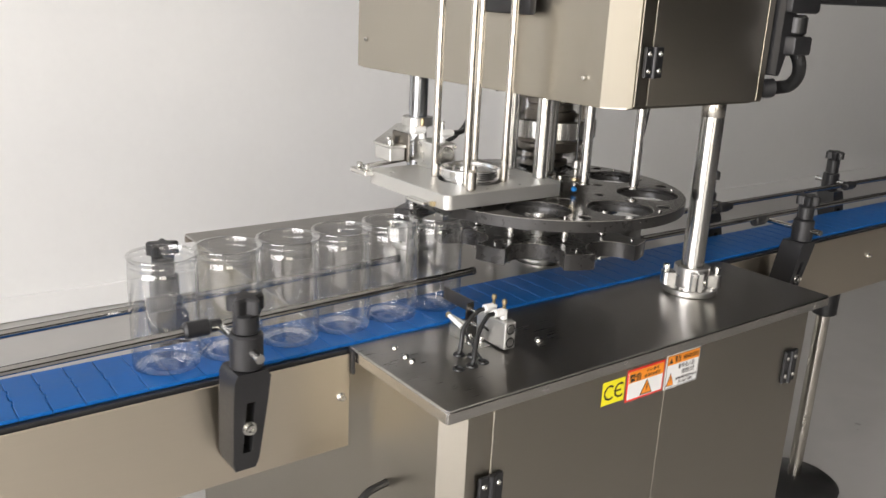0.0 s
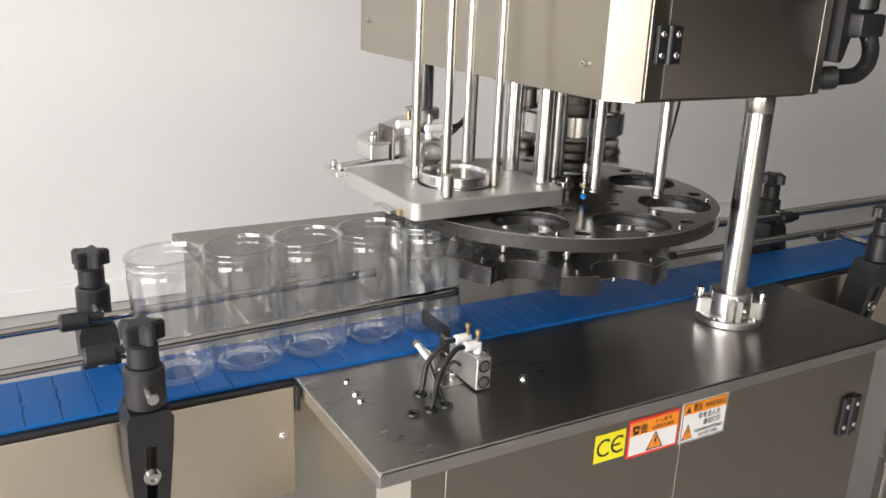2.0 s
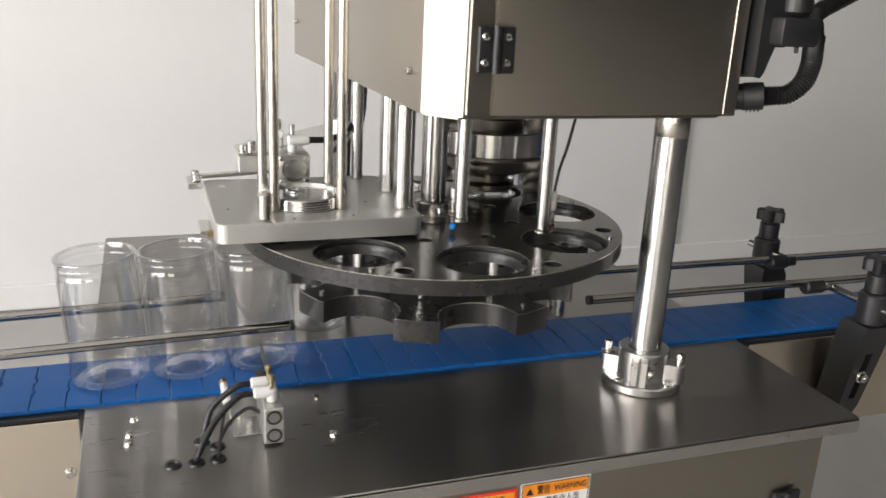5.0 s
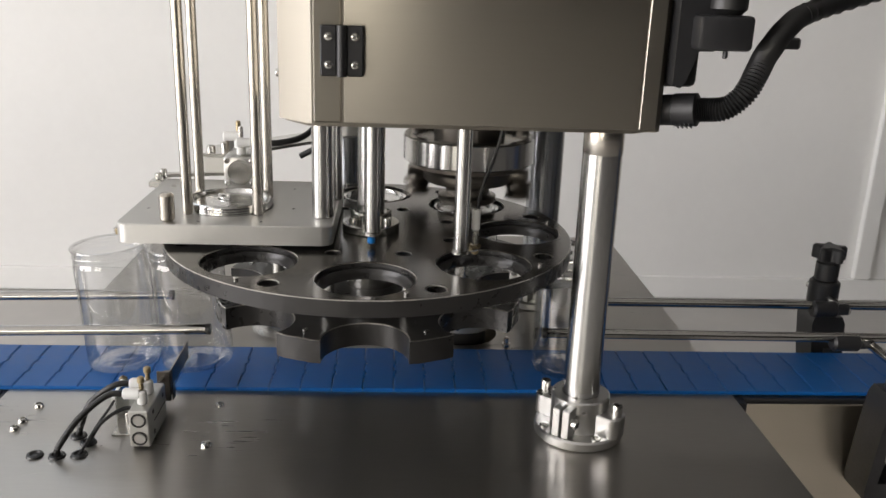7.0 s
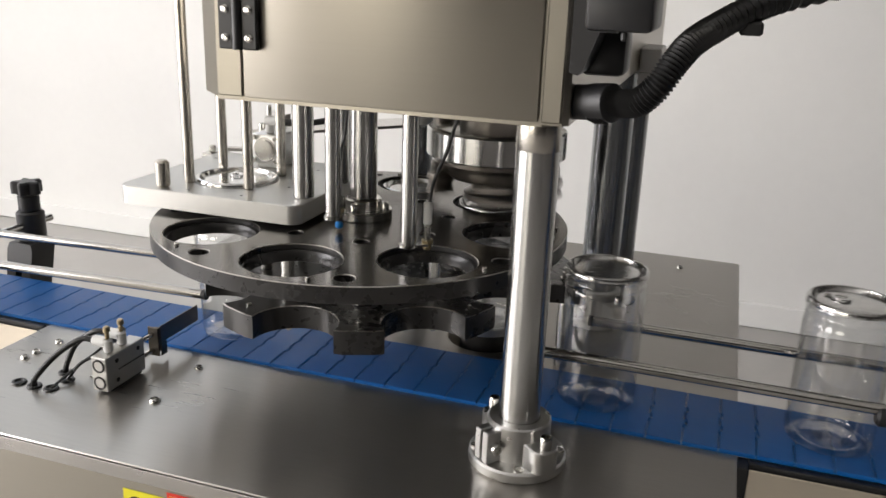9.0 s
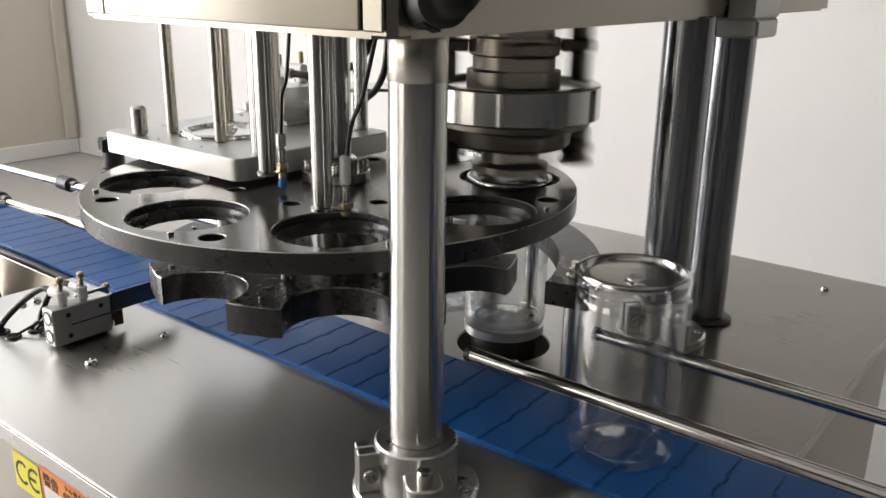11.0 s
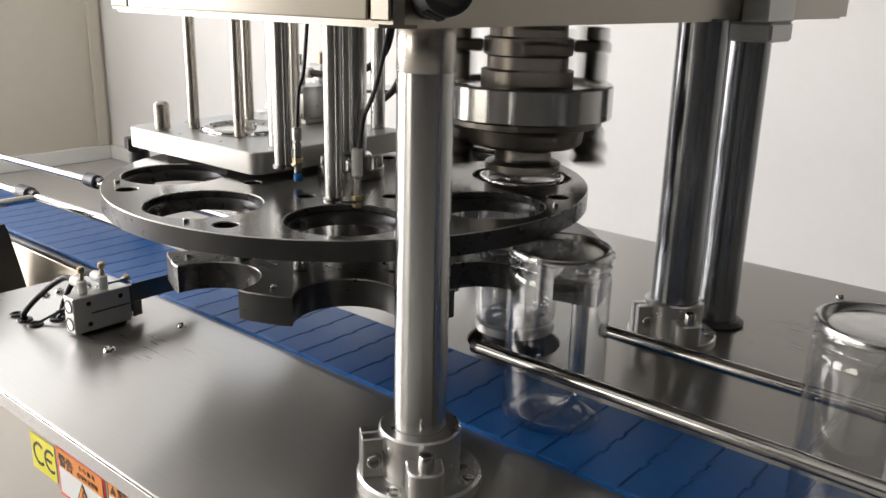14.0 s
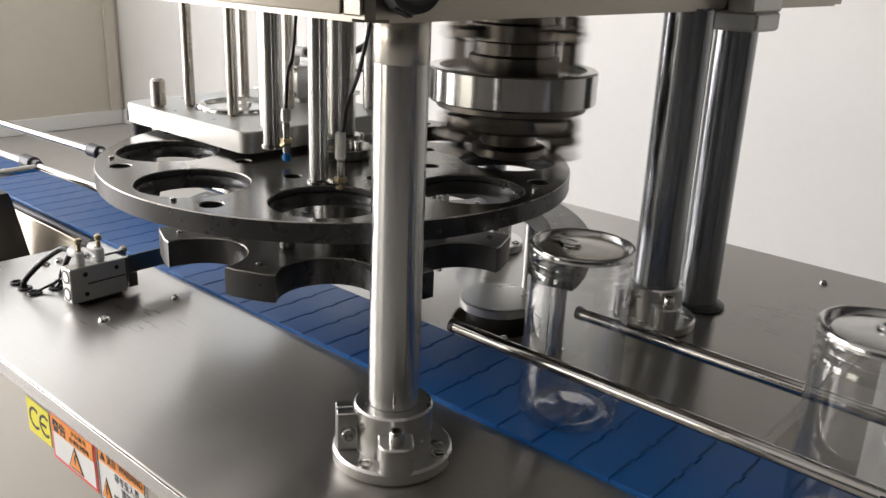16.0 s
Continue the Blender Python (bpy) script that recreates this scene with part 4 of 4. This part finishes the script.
def guide_bracket(x, side, zt, label):
    """Black moulded rail bracket with a lobed knob; side -1 stands on the near panel, 1 on the far one."""
    face = 0.2333 if side < 0 else 0.3817
    y = face + side * 0.060
    b = thing("rail_bracket", x, y, 0.72, label, "bracket", "guide rail brackets")
    tap = [(-0.0245, 0.880), (-0.0235, 0.84), (-0.0185, 0.752), (-0.014, 0.737), (0.014, 0.737), (0.0185, 0.752), (0.0235, 0.84), (0.0245, 0.880), (0.0205, 0.890), (-0.0205, 0.890)]
    slot = [(-0.006, 0.765), (0.006, 0.765), (0.006, 0.845), (-0.006, 0.845)]
    half = sorted((face + side * 0.0005, face + side * 0.050))
    lean = Matrix(((1, 0, 0, 0), (0, 1, side * 0.2, -side * 0.2 * 0.735), (0, 0, 1, 0), (0, 0, 0, 1)))
    part("body", turned(plate([(x + dx, -z) for dx, z in tap], [[(x + dx, -z) for dx, z in slot]], half[0], half[1], 0.0), lean @ Matrix(((1, 0, 0, 0), (0, 0, 1, 0), (0, -1, 0, 0), (0, 0, 0, 1)))), PLASTIC, b)
    part("sleeve", rod(x, y, 0.8902, 0.938, 0.0215, 24, 0.003), PLASTIC, b)
    part("post", rod(x, y, 0.9382, zt - 0.024, 0.0165, 20), PLASTIC, b)
    lobes = [((0.0195 + 0.005 * math.cos(radians(6 * k * 5))) * math.cos(radians(6 * k)), (0.0195 + 0.005 * math.cos(radians(6 * k * 5))) * math.sin(radians(6 * k))) for k in range(60)]
    part("knob", join(plate([(x + u, y + v) for u, v in lobes], [], zt - 0.020, zt, 0.003), lathe([(0, zt - 0.0255), (0.014, zt - 0.0255), (0.017, zt - 0.0202), (0, zt - 0.0202)], 20, x, y)), PLASTIC, b, "black lobed knob")
    ry = 0.26 if side < 0 else 0.374
    rail_z = 0.918
    part("clamp_bar", bar((x, y + side * 0.042, rail_z - 0.002), (x, ry - side * 0.004, rail_z - 0.002), 0.006, 16), BOLT, b, "bright steel clamp bar")
    part("clamp_head", join(turned(rod(0, 0, -0.02, 0.016, 0.0115, 20, 0.003), Matrix.Translation((x - 0.03, ry - side * 0.0, rail_z)) @ pose(0, 0, 0, 0, 90)), box(x - 0.03, x + 0.004, ry - 0.006, ry + 0.006, rail_z - 0.008, rail_z + 0.008, 0.003, 1)), PLASTIC, b)
    part("bolt", turned(join(lathe([(0, 0), (0.0095, 0), (0.0095, 0.0015), (0, 0.0015)], 18), lathe([(0, 0.0015), (0.0068, 0.0015), (0.0068, 0.008), (0.0035, 0.008), (0.0035, 0.005), (0, 0.005)], 14)), pose(x, face + side * 0.0642, 0.805, 90 if side < 0 else -90)), BOLT, b)
    part("set_screw", turned(join(lathe([(0, 0), (0.0068, 0), (0.0068, 0.008), (0, 0.008)], 14)), pose(x + 0.022, face - 0.0002 if side < 0 else face + 0.0002, 0.748, 90 if side < 0 else -90)), BOLT, b)
    return b


guide_bracket(-0.194, -1, 0.987, "black plastic rail bracket with a lobed knob on the infeed panel")
guide_bracket(-0.206, 1, 0.987, "black plastic rail bracket with a lobed knob behind the infeed belt")
guide_bracket(1.066, -1, 0.990, "black plastic rail bracket with a lobed knob on the outfeed panel")
guide_bracket(1.094, 1, 0.990, "black plastic rail bracket with a lobed knob behind the outfeed belt")
guide_bracket(1.64, 1, 0.998, "black plastic rail bracket with a lobed knob behind the outfeed belt")


def guide_rail(a, b, label):
    g = thing("guide_rail", a[0], a[1], a[2], label, "guide rail", "jar guide rails")
    part("bar", bar(a, b, 0.0062, 18), RAIL, g)
    d = (Vector(b) - Vector(a)).normalized()
    part("end_cap", bar(Vector(a) - d * 0.005, Vector(a) + d * 0.0005, 0.0068, 16), RUBBER, g)
    return g


guide_rail((0.237, 0.260, 0.926), (-1.6, 0.260, 0.888), "round steel guide rail along the infeed belt")
guide_rail((0.165, 0.374, 0.926), (-1.6, 0.374, 0.888), "round steel guide rail behind the infeed belt")
guide_rail((0.6516, 0.260, 0.926), (2.6, 0.260, 0.918), "round steel guide rail along the outfeed belt")
guide_rail((0.7127, 0.378, 0.923), (2.6, 0.378, 0.918), "round steel guide rail behind the outfeed belt")


# ---- jars ----
JAR_TOP = 0.1575


def jar_profile():
    base = [(0, 0.0085), (0.008, 0.008), (0.014, 0.0055), (0.020, 0.0065), (0.027, 0.0035), (0.033, 0.0042), (0.038, 0.0008), (0.041, 0.0004), (0.0436, 0.0018), (0.0449, 0.0052), (0.0452, 0.012)]
    wall = [(0.0452, 0.045), (0.0452, 0.08), (0.0452, 0.115), (0.0452, 0.1335), (0.0446, 0.1385), (0.0436, 0.1415)]
    neck = [(0.0434, 0.1435), (0.0438, 0.1445), (0.0449, 0.1452), (0.0449, 0.1464), (0.0438, 0.1472), (0.0434, 0.1482), (0.0434, 0.1528), (0.0440, 0.1538), (0.0458, 0.1543), (0.0463, 0.1556), (0.0458, 0.1571), (0.0440, JAR_TOP), (0.0418, 0.1572), (0.0412, 0.155)]
    return base + wall + neck


def lid_mesh(wide=1.0):
    p = [(0, 0.0012), (0.012, 0.0012), (0.030, 0.0012), (0.0358, 0.0009), (0.0368, -0.0010), (0.0386, -0.0010), (0.0400, 0.001), (0.0412, 0.0045), (0.0428, 0.0052), (0.0448, 0.0045), (0.0458, 0.0025), (0.0456, -0.0004), (0.0440, -0.0008), (0.0436, 0.002), (0.0424, 0.0036), (0.0412, 0.002), (0.0398, -0.0008), (0.0388, -0.0022), (0.0362, -0.0022), (0.0350, -0.0004), (0.0, -0.0002)]
    return lathe([(r * wide, h) for r, h in p], 56)


first = thing("jar", 0, 0, 0, "clear plastic jar, round, with a ribbed neck", "jar", "jars on the line")
for name, bit in (("body", jar_profile()[:17]), ("neck", jar_profile()[16:])):
    part(name, lathe(bit, 56), PET if name == "body" else PET_NECK, first).visible_shadow = False
def lid(wide, label):
    t = thing("lid", 0, 0, 0, label, "lid", "easy-open lids")
    part("disc", lid_mesh(wide), LID, t)
    part("pull_ring", join(turned(lathe([(0.0052, 0), (0.0085, 0), (0.0085, 0.0014), (0.0052, 0.0014)], 20, 0, 0, 0, True), pose(0.013, 0, 0.0022) @ Matrix.Diagonal((1.25, 1, 1, 1))), box(0.0195, 0.030, -0.004, 0.004, 0.002, 0.0032, 0.0006, 1), lathe([(0, 0.0012), (0.003, 0.0012), (0.0028, 0.0038), (0, 0.004)], 12, 0.0265, 0)), LID, t)
    return t


first_lid = lid(1.0, "bright tinplate easy-open lid with a pull ring")
stacked_lid = lid(1.1, "bright tinplate lid with an open curl, stacked in the hopper")
jars = [first] + [copy_thing(first, Matrix.Identity(4)) for i in range(5)]
lids = [first_lid] + [copy_thing(first_lid, Matrix.Identity(4)) for i in range(5)]
lids += [stacked_lid] + [copy_thing(stacked_lid, Matrix.Identity(4)) for i in range(3)]

# ---- belt ----
PITCH, SPEED, LINKS = 0.0383, 0.147, 240
chain = thing("conveyor_chain", 0, (BY0 + BY1) / 2, BZ, "blue plastic flat-top conveyor chain with scuffed links", "conveyor belt")
w = BY1 - BY0
g = 0.00045
yl = [-w / 2, -0.021, -0.0208, -0.009, -0.0088, 0.009, 0.0092, 0.021, 0.0212, w / 2]
tab = [0, 0, 0.0022, 0.0022, 0, 0, 0.0022, 0.0022, 0, 0]
right_edge = [(PITCH - g - 0.006 + t, y) for y, t in zip(yl, tab)]
left_edge = [(g - 0.006 + t, y) for y, t in zip(yl, tab)][::-1]
lb = plate(right_edge + left_edge, [], -0.0048, 0.0, 0.0008)
link = part("link", turned(lb, Matrix.Translation((0, (BY0 + BY1) / 2, BZ))), BLUE, chain, smooth=False)
link_mesh = link.data
START = -4.58
link.location = (START, 0, 0)
for i in range(1, LINKS):
    o = new("link", link_mesh)
    o.parent = chain
    o.location = (START + i * PITCH, 0, 0)


# ---- what moves ----
TURNS = [1.28 + 1.729 * k for k in range(9)]
HALF = 0.28
FRONT = 0.267
TURNS[7] += 0.05


def ease(u):
    u = min(1.0, max(0.0, u))
    return u * u * (3 - 2 * u)


def steps(t):
    """How many eighths the wheel has turned."""
    return sum(ease((t - c + HALF) / (2 * HALF)) for c in TURNS)


def lift(t):
    """Height of the lifting plate."""
    h = 0.0
    for c in [TURNS[0] - 1.729] + TURNS:
        h = max(h, min(ease((t - c - 0.38) / 0.2), 1 - ease((t - c - 1.27) / 0.2)))
    return 0.028 * h


def tilt(k, t):
    """Waiting jars lean back a little, the belt dragging at their bases."""
    return 0.0 if k == 0 else 3.4 * (1 - ease((t - TURNS[k] + HALF + 0.35) / 0.35)) * ease(t / 0.6)


def jar_at(k, t):
    first_turn, last_turn = TURNS[k], TURNS[k + 3]
    seat = BZ + 0.0004
    if t < first_turn - HALF:
        behind = float(k)
        for c in TURNS[:k]:
            behind -= 0.28 * ease((t - c + 0.1) / 0.25) + 0.72 * min(1.0, max(0.0, (t - c - 0.55) / 0.45))
        if k == 0:
            behind = 1 - min(1.0, 0.34 + 0.66 * t / 0.38)
        else:
            behind += 0.66 * (1 - min(1.0, t / 0.38))
        return FRONT - 0.0915 * behind + 0.0028 * tilt(k, t), CY + 0.007 - 0.013 * min(1.0, max(0.0, (behind - 1) / 3)), seat + 0.00075 * tilt(k, t)
    if t < last_turn:
        gone = min(4.0, steps(t) - k)
        a = radians(180 - 45 * gone)
        up = lift(t) if 2.99 < gone < 3.01 else 0.0
        r = RP + (CX - FRONT - RP) * (1 - ease(gone / 0.6))
        return CX + r * math.cos(a), CY + 0.007 * (1 - ease(gone / 0.6)) + r * math.sin(a), seat - 0.0035 * ease(gone * 1.6) + up
    a = radians(22.5)
    x0, y0 = CX + RP * math.cos(a), CY + RP * math.sin(a)
    s = ease(0.5 + (t - last_turn) / 0.9) * 2 - 1
    return x0 + 0.012 * s + SPEED * (t - last_turn), y0 + (0.315 - y0) * s, seat - 0.0035 * (1 - s)


def lid_at(k, t):
    """Lids wait in the hopper, drop into the wheel one by one, and stay on their jar."""
    drops = [c + 0.5 for c in TURNS[:5]]
    slot = k - sum(ease((t - d) / 0.15) for d in drops[:k])
    if k > 5 or t < TURNS[k] - HALF:
        if slot <= 1:
            z = 1.0335 + (1.0590 - 1.0335) * slot
            return CX - RP + (LX - CX + RP) * slot, CY + (LYC - CY) * slot, z
        else:
            z = 1.0590 + 0.0030 * (slot - 1)
        return LX, LYC, z
    x, y, z = jar_at(k, t)
    joined = t > TURNS[k + 2] + 0.6
    return (x, y, z + JAR_TOP) if joined else (x, y, 1.0335 if t < TURNS[k + 2] + 0.38 else 1.0335 + (z + JAR_TOP - 1.0335) * ease((t - TURNS[k + 2] - 0.38) / 0.22))


def motions():
    times = [i / 15 for i in range(241)]
    walk(wheel, [(t, pose(CX, CY, TZ, 0, 0, -45 * steps(t))) for t in times])
    walk(lifter, [(t, pose(LIFT[0], LIFT[1], TZ + lift(t))) for t in times])
    for k, j in enumerate(jars):
        walk(j, [(t, pose(*jar_at(k, t), 0, -tilt(k, t), 0)) for t in times])
    for k, j in enumerate(lids):
        walk(j, [(t, pose(*lid_at(k, t), 0, 0, 150 + 77 * k)) for t in times])
    walk(seam, [(i / 30, pose(SX, SY, 1.046, 0, 0, 71 * i)) for i in range(481)])
    walk(chain, [(0, pose(0, (BY0 + BY1) / 2, BZ)), (8, pose(8 * SPEED, (BY0 + BY1) / 2, BZ)), (16, pose(16 * SPEED, (BY0 + BY1) / 2, BZ))])
    out, back = (0, 0, 0), (0, -0.03, 0)
    walk(blade, [(t, pose(*p)) for t, p in ((0, out), (9.8, out), (10.1, back), (13.12, back), (13.24, out), (13.34, out), (13.46, back), (16, back))])


motions()
